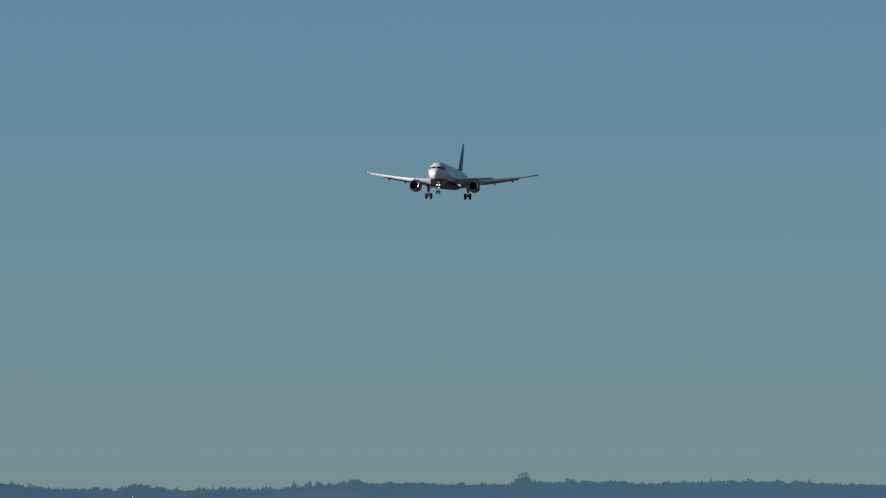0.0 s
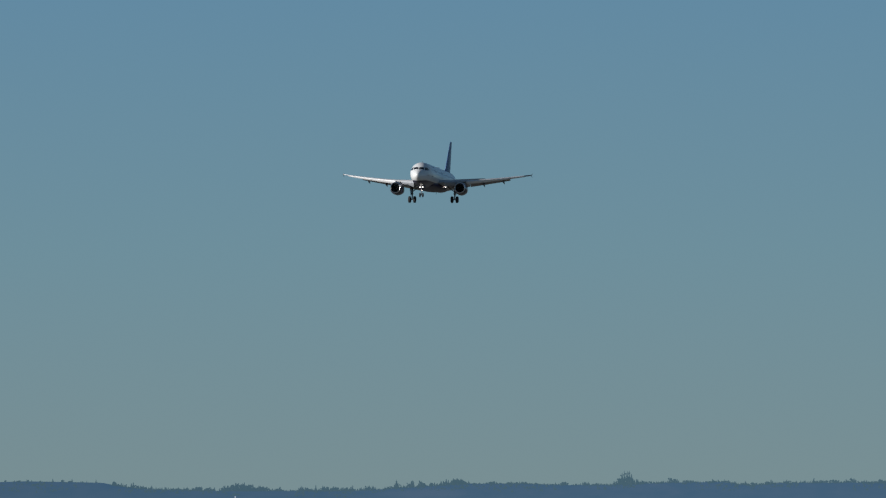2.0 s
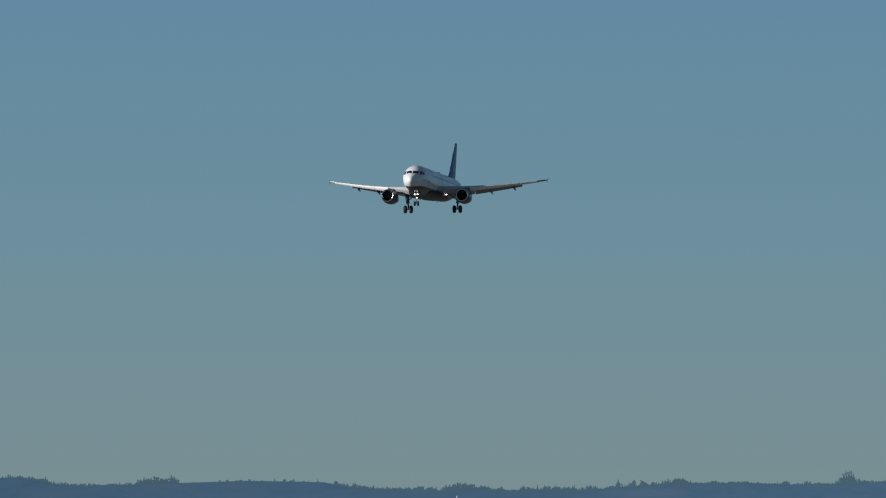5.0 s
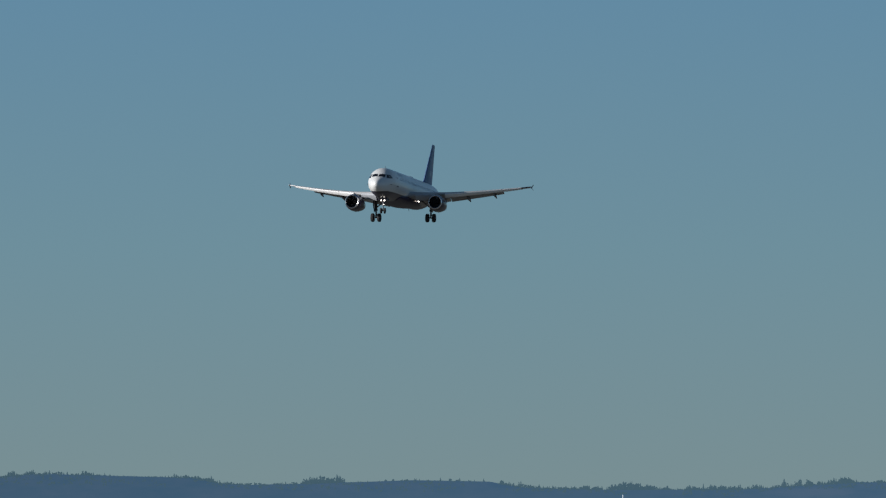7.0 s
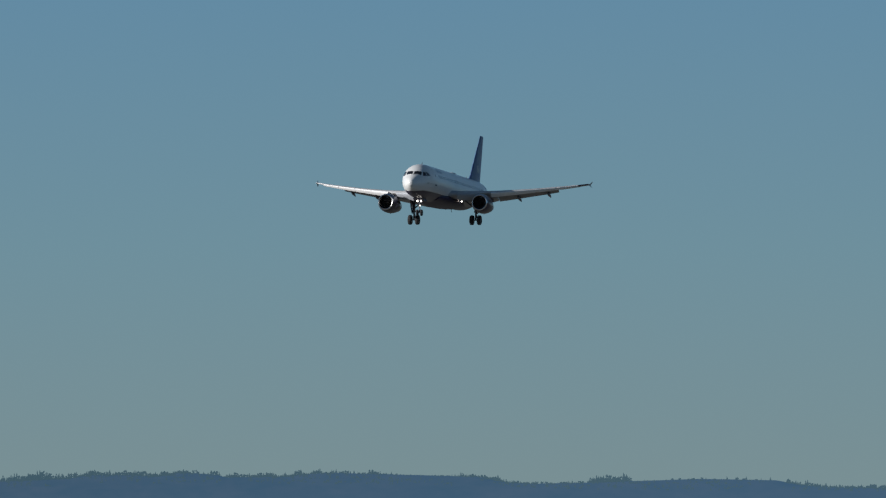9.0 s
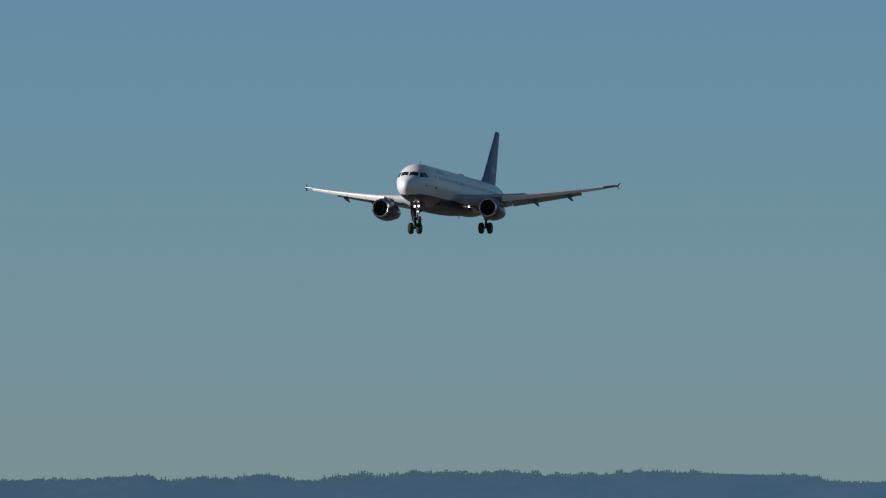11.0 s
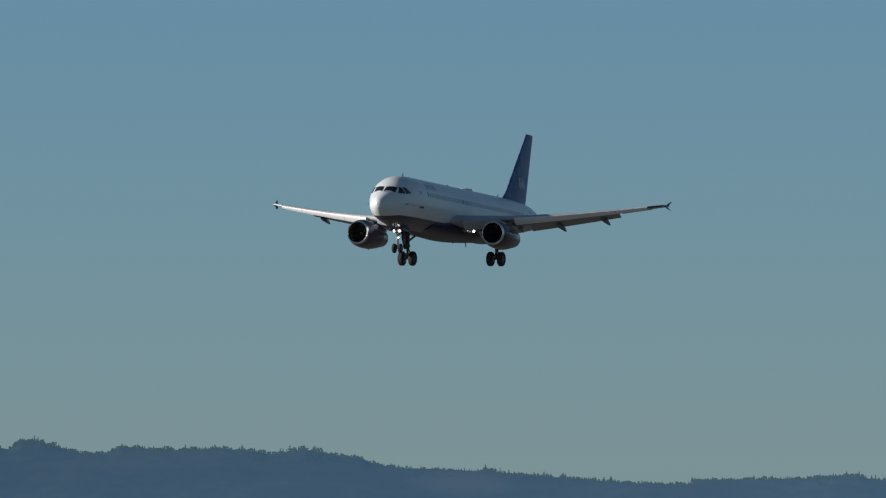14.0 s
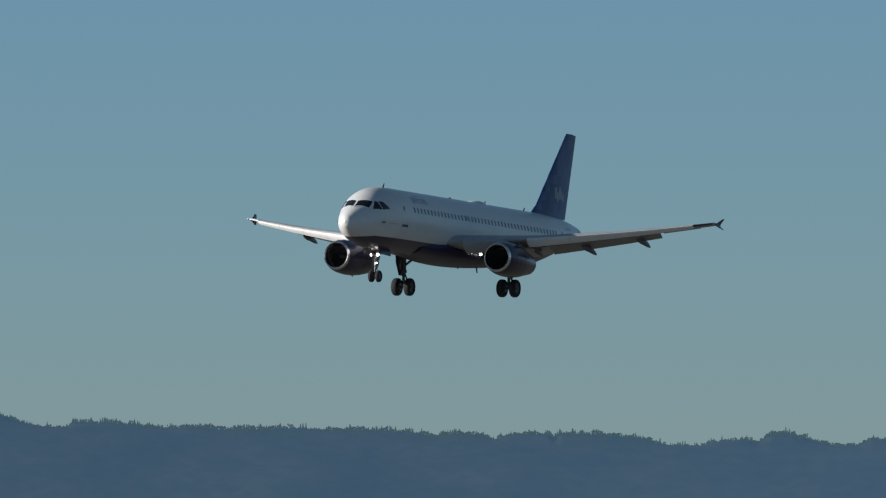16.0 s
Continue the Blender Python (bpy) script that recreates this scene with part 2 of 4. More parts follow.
def meadow(m, bearing, half, height, tall, dry):
    """A bare dry slope with ragged edges: metres along the range and up, as in upright()."""
    nt = m.node_tree
    b = nt.nodes["Principled BSDF"]
    tc = next(n for n in nt.nodes if n.type == "TEX_COORD")
    woods = b.inputs["Base Color"].links[0].from_socket
    rag, sp = nt.nodes.new("ShaderNodeTexNoise"), nt.nodes.new("ShaderNodeSeparateXYZ")
    rag.inputs["Scale"].default_value, rag.inputs["Detail"].default_value = 0.09, 4
    nt.links.new(tc.outputs["UV"], rag.inputs["Vector"])
    nt.links.new(tc.outputs["UV"], sp.inputs[0])

    def calc(op, *values):
        n = nt.nodes.new("ShaderNodeMath")
        n.operation = op
        for k, v in enumerate(values):
            if isinstance(v, (int, float)):
                n.inputs[k].default_value = v
            else:
                nt.links.new(v, n.inputs[k])
        return n.outputs[0]

    across = calc("DIVIDE", calc("SUBTRACT", sp.outputs["X"], radians(bearing) * 4550.0), half)
    up = calc("DIVIDE", calc("SUBTRACT", sp.outputs["Y"], height * 2.4), tall * 2.4)
    reach = calc("ADD", calc("ADD", calc("MULTIPLY", across, across), calc("MULTIPLY", up, up)), calc("MULTIPLY", calc("SUBTRACT", rag.outputs["Fac"], 0.5), 2.2))
    mr, mx = nt.nodes.new("ShaderNodeMapRange"), nt.nodes.new("ShaderNodeMix")
    mr.inputs["From Min"].default_value, mr.inputs["From Max"].default_value = 1.7, 0.2
    mx.data_type = "RGBA"
    nt.links.new(reach, mr.inputs["Value"])
    nt.links.new(mr.outputs[0], mx.inputs[0])
    nt.links.new(woods, mx.inputs[6])
    mx.inputs[7].default_value = (*dry, 1)
    nt.links.new(mx.outputs[2], b.inputs["Base Color"])


meadow(HILL, 11.12, 24.0, 63.0, 6.0, (0.066, 0.055, 0.047))
meadow(HILL, 0.75, 20.0, 60.0, 3.0, (0.052, 0.044, 0.038))
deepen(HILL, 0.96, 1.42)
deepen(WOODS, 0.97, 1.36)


# ---- helpers ----
def mesh_of(name, bm, mat, smooth=True):
    bmesh.ops.recalc_face_normals(bm, faces=bm.faces)
    me = bpy.data.meshes.new(name)
    for f in bm.faces:
        f.smooth = smooth and not f.tag
    bm.to_mesh(me)
    bm.free()
    for mm in (mat if isinstance(mat, (list, tuple)) else [mat]):
        me.materials.append(mm)
    return me


def part(name, bm, mat, parent=None, label="", smooth=True):
    ob = new(name, mesh_of(name, bm, mat, smooth))
    ob.parent = parent
    if label:
        tagged(ob, label)
    return ob


def loft(rings, cap=True, bm=None):
    """Closed rings of equal length, one behind the other, as a skin."""
    bm = bm or bmesh.new()
    vs = [[bm.verts.new(p) for p in r] for r in rings]
    n = len(vs[0])
    for a, b in zip(vs, vs[1:]):
        for i in range(n):
            bm.faces.new((a[i], a[(i + 1) % n], b[(i + 1) % n], b[i]))
    if cap:
        for r in (vs[0], vs[-1]):
            bm.faces.new(r).tag = True
    return bm


def ring(c, u, v, ru, rv, n=24, power=1.0):
    c, u, v = Vector(c), Vector(u), Vector(v)
    out = []
    for k in range(n):
        a = 2 * math.pi * k / n
        ca, sa = math.cos(a), math.sin(a)
        out.append(c + u * ru * math.copysign(abs(ca) ** power, ca) + v * rv * math.copysign(abs(sa) ** power, sa))
    return out


def tube(a, b, ra, rb=None, n=14, bm=None):
    a, b = Vector(a), Vector(b)
    w = (b - a).normalized()
    u = w.orthogonal().normalized()
    v = w.cross(u)
    return loft([ring(a, u, v, ra, ra, n), ring(b, u, v, rb or ra, rb or ra, n)], True, bm)


def slab(corners, thick, bm=None):
    """A plate from a ring of corners, pushed along its own normal."""
    bm = bm or bmesh.new()
    c = [Vector(p) for p in corners]
    nrm = (c[1] - c[0]).cross(c[2] - c[0]).normalized() * thick / 2
    lo, hi = [bm.verts.new(p - nrm) for p in c], [bm.verts.new(p + nrm) for p in c]
    for f in (lo, hi):
        bm.faces.new(f).tag = True
    for k in range(len(c)):
        j = (k + 1) % len(c)
        bm.faces.new((lo[k], lo[j], hi[j], hi[k])).tag = True
    return bm


def spin(profile, c, axis, n=28, closed=True, bm=None):
    """Turns a profile of (along, radius) round an axis through c."""
    axis = Vector(axis).normalized()
    u = axis.orthogonal().normalized()
    v = axis.cross(u)
    rings = [ring(Vector(c) + axis * a, u, v, r, r, n) for a, r in profile]
    bm = bm or bmesh.new()
    vs = [[bm.verts.new(p) for p in r] for r in rings]
    pairs = list(zip(vs, vs[1:])) + ([(vs[-1], vs[0])] if closed else [])
    for a, b in pairs:
        for i in range(n):
            bm.faces.new((a[i], a[(i + 1) % n], b[(i + 1) % n], b[i]))
    return bm


def curve(x, table):
    """Smooth monotone reading of a table of (x, value) pairs."""
    xs, ys = [p[0] for p in table], [p[1] for p in table]
    if x <= xs[0]:
        return ys[0]
    if x >= xs[-1]:
        return ys[-1]
    k = max(i for i in range(len(xs) - 1) if xs[i] <= x)
    dl = [(ys[i + 1] - ys[i]) / (xs[i + 1] - xs[i]) for i in range(len(xs) - 1)]

    def slope(i):
        if i == 0 or i == len(xs) - 1:
            return dl[0] if i == 0 else dl[-1]
        return 0 if dl[i - 1] * dl[i] <= 0 else 2 * dl[i - 1] * dl[i] / (dl[i - 1] + dl[i])

    h = xs[k + 1] - xs[k]
    u = (x - xs[k]) / h
    return (ys[k] * (1 + 2 * u) * (1 - u) ** 2 + h * slope(k) * u * (1 - u) ** 2 + ys[k + 1] * u * u * (3 - 2 * u) + h * slope(k + 1) * u * u * (u - 1))


# ---- the airliner: x forwards with the nose at 0, y to its left, z up ----
TOP = [(0, -0.50), (0.1, -0.22), (0.3, -0.02), (0.6, 0.19), (1.0, 0.42), (1.5, 0.70), (2.0, 1.06), (2.6, 1.46), (3.2, 1.74), (4.0, 1.94), (5.0, 2.04), (6.0, 2.07),
       (28, 2.07), (32, 2.00), (34, 1.86), (35.5, 1.68), (36.8, 1.46), (37.57, 1.27)]
BOTTOM = [(0, -0.50), (0.1, -0.78), (0.3, -0.98), (0.6, -1.18), (1.0, -1.37), (1.5, -1.55), (2.0, -1.69), (2.6, -1.81), (3.2, -1.91), (4.0, -1.99), (5.0, -2.06), (6.0, -2.07),
          (24, -2.07), (26, -1.95), (28, -1.62), (30, -1.18), (32, -0.66), (34, -0.08), (35.5, 0.38), (36.8, 0.80), (37.57, 1.02)]
WIDE = [(0, 0.0), (0.1, 0.26), (0.3, 0.47), (0.6, 0.69), (1.0, 0.92), (1.5, 1.15), (2.0, 1.35), (2.6, 1.56), (3.2, 1.71), (4.0, 1.86), (5.0, 1.945), (6.0, 1.975),
        (25, 1.975), (28, 1.92), (30, 1.79), (32, 1.54), (34, 1.20), (35.5, 0.85), (36.8, 0.48), (37.57, 0.18)]


def station(s):
    """The blunt nose begins 0.14 m behind the zero of the tables."""
    return s if s > 4.0 else max(0.0, (s - 0.14) * 4.0 / 3.86)


def hull(s, a, out=0.0):
    """A point of the fuselage skin: s metres behind the nose, a degrees from the top towards the left."""
    x = s
    s = station(s)
    zt, zb, w = curve(s, TOP), curve(s, BOTTOM), curve(s, WIDE)
    a = radians(a)
    return Vector((-x, (w + out) * math.sin(a), (zt + zb) / 2 + ((zt - zb) / 2 + out) * math.cos(a)))


def hull_angle(s, z):
    s = station(s)
    zt, zb = curve(s, TOP), curve(s, BOTTOM)
    return math.degrees(math.acos(max(-1, min(1, (z - (zt + zb) / 2) / ((zt - zb) / 2)))))


def hull_patch(corners, side=1, nx=6, nz=4, out=0.012, depth=0.03):
    """A thin shell that follows the skin between four corners (s, degrees), given in order round it."""
    bm = bmesh.new()
    (s0, a0), (s1, a1), (s2, a2), (s3, a3) = corners
    lay = []
    for o in (out, out - depth):
        g = []
        for i in range(nx + 1):
            u = i / nx
            row = []
            for j in range(nz + 1):
                v = j / nz
                s = (s0 * (1 - u) + s1 * u) * (1 - v) + (s3 * (1 - u) + s2 * u) * v
                a = (a0 * (1 - u) + a1 * u) * (1 - v) + (a3 * (1 - u) + a2 * u) * v
                p = hull(s, a, o)
                row.append(bm.verts.new((p.x, p.y * side, p.z)))
            g.append(row)
        lay.append(g)
    for g in lay:
        for i in range(nx):
            for j in range(nz):
                bm.faces.new((g[i][j], g[i + 1][j], g[i + 1][j + 1], g[i][j + 1]))
    edge = [(i, 0) for i in range(nx)] + [(nx, j) for j in range(nz)] + [(i, nz) for i in range(nx, 0, -1)] + [(0, j) for j in range(nz, 0, -1)]
    for k in range(len(edge)):
        (i, j), (m, n) = edge[k], edge[(k + 1) % len(edge)]
        bm.faces.new((lay[0][i][j], lay[0][m][n], lay[1][m][n], lay[1][i][j])).tag = True
    return bm


def by_height(pts):
    return [(s, hull_angle(s, z)) for s, z in pts]


def airfoil(n=14, thick=0.12, camber=0.015, lo=0.0, hi=1.0):
    """Closed loop of (along, up) for a wing section between two fractions of its chord, upper side first from the back."""
    def half(x):
        return 5 * thick * (0.2969 * math.sqrt(x) - 0.126 * x - 0.3516 * x * x + 0.2843 * x ** 3 - 0.1016 * x ** 4) + 0.0012
    xs = [lo + (hi - lo) * (1 - math.cos(math.pi * k / n)) / 2 for k in range(n + 1)]
    mid = lambda x: 4 * camber * x * (1 - x)
    return [(x, mid(x) + half(x)) for x in reversed(xs)] + [(x, mid(x) - half(x)) for x in (xs[1:] if lo == 0 else xs)]


def wing_le(y):
    return 11.95 + 0.553 * (y - 1.0) if y > 2.0 else 12.50 - 0.6 * (2.0 - y)


def wing_chord(y):
    te = 19.0 if y < 6.4 else 19.0 + (y - 6.4) * (22.1 - 19.0) / (16.9 - 6.4)
    return te - wing_le(y)


def wing_z(y):
    return -1.33 + 0.088 * (y - 1.9) + 0.84 * (y / 17) ** 2


def wing_ring(y, side, lo, hi, turn=0.0, pivot=0.0, move=(0, 0), thick=None, grow=1.0, n=14):
    """A wing section at span y; turn in degrees, nose up or down, about the chord fraction pivot; move in chords (aft, up)."""
    c, le, z = wing_chord(y), wing_le(y), wing_z(y)
    th = thick or (0.15 - 0.04 * min(1, (y - 1.9) / 9))
    inc = radians(3.5 - 3.0 * (y - 1.9) / 15)
    out = []
    for x, h in airfoil(n, th, 0.018, lo, hi):
        x, h = pivot + (x - pivot) * grow, h * grow
        if turn:
            ca, sa = math.cos(radians(turn)), math.sin(radians(turn))
            dx, dh = x - pivot, h
            x, h = pivot + dx * ca + dh * sa, -dx * sa + dh * ca
        x, h = x + move[0], h + move[1]
        x, h = x * math.cos(inc) + h * math.sin(inc), h * math.cos(inc) - x * math.sin(inc)
        out.append(Vector((-(le + c * x), side * y, z + c * h + 0.06 * c)))
    return out


def steps(a, b, n):
    return [a + (b - a) * k / n for k in range(n + 1)]


def build_wing(root, side):
    wing = part("wing", loft([wing_ring(y, side, 0.0, 0.76) for y in steps(2.72, 13.3, 14)]), WING, root, "light grey metal wing, slats and flaps out")
    part("wing_root", loft([wing_ring(y, side, 0.0, 0.76) for y in steps(1.2, 2.71, 4)]), SHADED, wing, "wing root, shade painted in grey")
    part("outer_wing", loft([wing_ring(y, side, 0.0, 0.77) for y in steps(13.32, 15.75, 4)]), WING, wing)
    part("aileron", loft([wing_ring(y, side, 0.78, 1.0, 6, 0.78) for y in steps(13.4, 15.7, 4)]), WING, wing)
    part("wingtip", loft([wing_ring(y, side, 0.0, 1.0) for y in steps(15.77, 16.85, 4)]), NAVY, wing, "dark blue painted wing tip")
    # sunlit wing only: glare on the dark blue tip, laid on as a pale strip
    if side < 0:
        part("tip_glare", loft([wing_ring(y, side, 0.0, 0.14, 0, 0, (-0.006, 0.0), None, 1.03, 10) for y in steps(15.78, 16.84, 4)]), SLAT, wing, "bright strip painting sun glare on the tip")
    for a, b, d, paint in ((2.2, 6.35, 22, WING), (6.45, 13.25, 28, FLAP)):
        part("flap", loft([wing_ring(y, side, 0.73, 1.0, d, 0.75, (0.05, -0.030)) for y in steps(a, b, 8)]), paint, wing, "lowered grey flap")
    for a, b in ((2.75, 5.15), (6.35, 8.75), (8.78, 11.15), (11.18, 13.5), (13.53, 15.72)):
        rings = []
        for y in steps(a, b, 4):
            up = wing_ring(y, side, 0.0, 0.17, 26, 0.05, (-0.07, -0.035), None, 1.0, 12)
            rings.append(up)
        part("slat", loft(rings), SLAT if a > 5 else SHADED, wing, "bright bare-metal slat, extended" if a > 5 else "inboard slat, extended, shade painted in grey")
    # streamlined covers of the flap tracks: a fixed front and a drooped rear
    for y, size in ((5.9, 0.5), (8.75, 0.9), (12.1, 0.8)):
        c, le, z = wing_chord(y), wing_le(y), wing_z(y)
        x0 = -(le + 0.52 * c)
        z0 = z - 0.06 * c + 0.02
        rings = []
        L = 3.3 * size
        for k in range(15):
            u = k / 14
            wide = 0.17 * size * (math.sin(math.pi * min(1, u * 1.1)) ** 0.6 if u < 0.45 else ((1 - u) / 0.55) ** 0.8) + 0.004
            drop = 0.10 * math.sin(math.pi * u) + max(0, u - 0.45) ** 1.3 * 1.05 * size
            tall = wide * (1.5 if u < 0.45 else 1.5 + 2.2 * (u - 0.45))
            rings.append(ring((x0 - L * u * (1 - 0.10 * u), side * y, z0 - drop - 0.12), (0, 1, 0), (0, 0, 1), wide, tall, 12))
        part("flap_fairing", loft(rings), FAIRING, wing)
    # arrow-shaped fence at the tip
    y = 16.87
    le, c, z = wing_le(y), wing_chord(y), wing_z(y) + 0.02
    for up, name in ((1, "upper_fence"), (-1, "lower_fence")):
        h = 0.46 if up > 0 else 0.26
        lean = 0.16
        rings = []
        for k in range(6):
            v = k / 5
            a, b = le + 0.45 + 1.0 * v, le + c + 0.02 + 0.34 * v
            th = 0.045 * (1 - 0.6 * v)
            yy, zz = y + lean * v * v, z + up * h * v
            loop = [(a, 0), (a + 0.25 * (b - a), th), (a + 0.6 * (b - a), th * 0.8), (b, 0.004), (a + 0.6 * (b - a), -th * 0.8), (a + 0.25 * (b - a), -th)]
            rings.append([Vector((-s, side * (yy + o), zz)) for s, o in loop])
        part(name, loft(rings), NAVY, wing, "dark blue wingtip fence")
    lamp = part("navigation_light", spin([(0, 0.0), (0.02, 0.05), (0.08, 0.06), (0.16, 0.03), (0.2, 0.0)], (-(wing_le(16.7) - 0.03), side * 16.7, wing_z(16.7) + 0.09), (-1, 0.3 * side, 0), 10, False), GLASS, wing)
    # landing lights under the wing root
    for s, yy, zz, r, mat, nm in ((16.1, 2.42, -1.58, 0.095, LAMP if side > 0 else GLASS, "landing_light"), (14.93, 2.30, -1.60, 0.026, DIM if side > 0 else GLASS, "turnoff_light")):
        part(nm, spin([(0.05, 0.0), (0.035, r * 0.7), (0.0, r), (-0.10, r * 0.9), (-0.2, r * 0.3), (-0.22, 0.0)], (-s, side * yy, zz), (1, 0, -0.06), 16, False), mat, wing, "glowing white light" if side > 0 else "unlit lamp")
        part("light_arm", tube((-s - 0.15, side * yy, zz), (-s - 0.5, side * yy, zz + 0.6), 0.06), STRUT, wing)
    return wing


def build_engine(root, side):
    cx, cy, cz = -11.25, side * 5.76, -2.02
    axis = Vector((-1, -0.02 * side, -0.035)).normalized()
    outer = [(0.17, 0.95), (0.30, 0.985), (0.55, 1.05), (1.0, 1.115), (1.7, 1.14), (2.5, 1.11), (3.3, 1.01), (4.1, 0.86), (4.8, 0.73), (5.05, 0.69)]
    inner = [(5.05, 0.66), (4.6, 0.68), (4.4, 0.66)]
    eng = part("engine", spin(outer + inner, (cx, cy, cz), axis, 40, False), NAVY, root, "dark blue long-cowl jet engine")
    lip = [(0.17, 0.95), (0.09, 0.925), (0.03, 0.895), (0.0, 0.86), (0.02, 0.82), (0.10, 0.79), (0.20, 0.78), (0.30, 0.775)]
    part("inlet_lip", spin(lip, (cx, cy, cz), axis, 40, False), CHROME, eng, "polished metal inlet lip")
    part("inlet_liner", spin([(0.30, 0.775), (0.7, 0.79), (1.15, 0.81), (1.2, 0.0)], (cx, cy, cz), axis, 40, False), LINER, eng, "dark grey inlet duct")
    part("spinner", spin([(0.55, 0.0), (0.62, 0.07), (0.8, 0.16), (1.0, 0.23), (1.15, 0.25)], (cx, cy, cz), axis, 20, False), BLADE, eng)
    u = axis.orthogonal().normalized()
    v = axis.cross(u)
    bm = bmesh.new()
    for k in range(22):
        a = 2 * math.pi * k / 22
        rad, tan = u * math.cos(a) + v * math.sin(a), v * math.cos(a) - u * math.sin(a)
        c = Vector((cx, cy, cz)) + axis * 1.0
        slab([c + rad * 0.24 - tan * 0.05 - axis * 0.06, c + rad * 0.78 - tan * 0.11 - axis * 0.02, c + rad * 0.78 + tan * 0.10 + axis * 0.08, c + rad * 0.24 + tan * 0.04 + axis * 0.08], 0.012, bm)
    part("fan", bm, BLADE, eng, "dark metal fan blades", False)
    part("exhaust_cone", spin([(3.9, 0.5), (4.6, 0.42), (5.2, 0.22), (5.5, 0.0)], (cx, cy, cz), axis, 24, False), HOT, eng)
    # pylon up to the wing
    rings = []
    for k in range(9):
        t = k / 8
        s = 12.1 + 6.2 * t
        top = -1.02 + (0.10 - 0.25 * (t - 0.3) if t > 0.3 else -0.55 * (0.3 - t) / 0.3 * 0.75 + 0.10)
        low = cz + 0.75 + (0.0 if t < 0.55 else (t - 0.55) * 1.1)
        low = min(low, top - 0.12)
        w = 0.06 + 0.20 * math.sin(math.pi * min(1, 0.15 + 0.8 * t))
        rings.append(ring((-s, cy, (top + low) / 2), (0, 1, 0), (0, 0, 1), w, (top - low) / 2, 16, 0.6))
    part("pylon", loft(rings), NAVY, eng)
    # strake and drain mast
    for sgn in (-1, 1):
        a = radians(42) * sgn
        b = Vector((cx - 1.1, cy + 1.1 * math.sin(a), cz + 1.1 * math.cos(a) - 0.04))
        o = Vector((0, math.sin(a), math.cos(a)))
        part("strake", slab([b, b + Vector((-1.0, 0, -0.03)), b + Vector((-0.95, 0, 0)) + o * 0.26, b + Vector((-0.45, 0, 0)) + o * 0.24], 0.025), NAVY, eng)
    part("drain_mast", slab([(cx - 2.4, cy, cz - 1.09), (cx - 2.65, cy, cz - 1.06), (cx - 2.72, cy, cz - 1.25), (cx - 2.6, cy, cz - 1.25)], 0.03), NAVY, eng)
    return eng


def wheel(c, r, w, parent, rim=True):
    prof = [(-w * 0.42, r * 0.56), (-w / 2, r * 0.70), (-w * 0.48, r * 0.86), (-w * 0.36, r * 0.96), (-w * 0.2, r), (w * 0.2, r), (w * 0.36, r * 0.96), (w * 0.48, r * 0.86), (w / 2, r * 0.70), (w * 0.42, r * 0.56)]
    part("tyre", spin(prof, c, (0, 1, 0), 32), TYRE, parent, "black rubber tyre")
    part("rim", spin([(-w * 0.40, r * 0.56), (-w * 0.30, r * 0.48), (-w * 0.22, r * 0.2), (-w * 0.34, 0.0001), (w * 0.34, 0.0001), (w * 0.22, r * 0.2), (w * 0.30, r * 0.48), (w * 0.40, r * 0.56)], c, (0, 1, 0), 24), RIM, parent)


def build_main_gear(root, side):
    s, y, zw = 17.7, side * 3.81, -3.70
    gear = part("main_gear", tube((-s + 0.05, y, -1.15), (-s, y, -2.75), 0.17, 0.16), STRUT, root, "lowered main landing gear leg")
    part("piston", tube((-s, y, -2.7), (-s, y, zw + 0.02), 0.10), STRUT, gear)
    part("axle", tube((-s, y - 0.62, zw), (-s, y + 0.62, zw), 0.075), STRUT, gear)
    part("collar", spin([(0, 0.12), (0.03, 0.21), (0.22, 0.21), (0.26, 0.12)], (-s, y, -2.55), (0, 0, -1), 18), STRUT, gear)
    for k in (-1, 1):
        wheel((-s, y + k * 0.455, zw), 0.59, 0.44, gear)
        part("brake", spin([(-0.12, 0.10), (-0.12, 0.26), (0.12, 0.26), (0.12, 0.10)], (-s, y + k * 0.30, zw), (0, 1, 0), 20), STRUT, gear)
    part("side_brace", tube((-s + 0.05, y, -2.35), (-s + 0.1, y - side * 1.35, -1.35), 0.085), STRUT, gear)
    part("lock_link", tube((-s + 0.06, y - side * 0.7, -1.86), (-s + 0.05, y - side * 0.15, -1.3), 0.04), STRUT, gear)
    for a, b in (((-s - 0.12, y, -2.72), (-s - 0.52, y, -3.15)), ((-s - 0.52, y, -3.15), (-s - 0.1, y, zw + 0.1))):
        part("torque_link", tube(a, b, 0.05, 0.06), STRUT, gear)
    o = side * 0.20
    part("leg_door", slab([(-s + 0.72, y + o * 1.6, -1.2), (-s - 0.72, y + o * 1.6, -1.2), (-s - 0.62, y + o * 1.5, -2.1), (-s - 0.30, y + o, -2.95), (-s + 0.30, y + o, -2.95), (-s + 0.62, y + o * 1.5, -2.1)], 0.05), NAVY, gear, "dark blue leg door")
    part("hydraulic_line", tube((-s + 0.18, y, -1.6), (-s + 0.16, y, -3.5), 0.022, None, 8), TYRE, gear)
    return gear


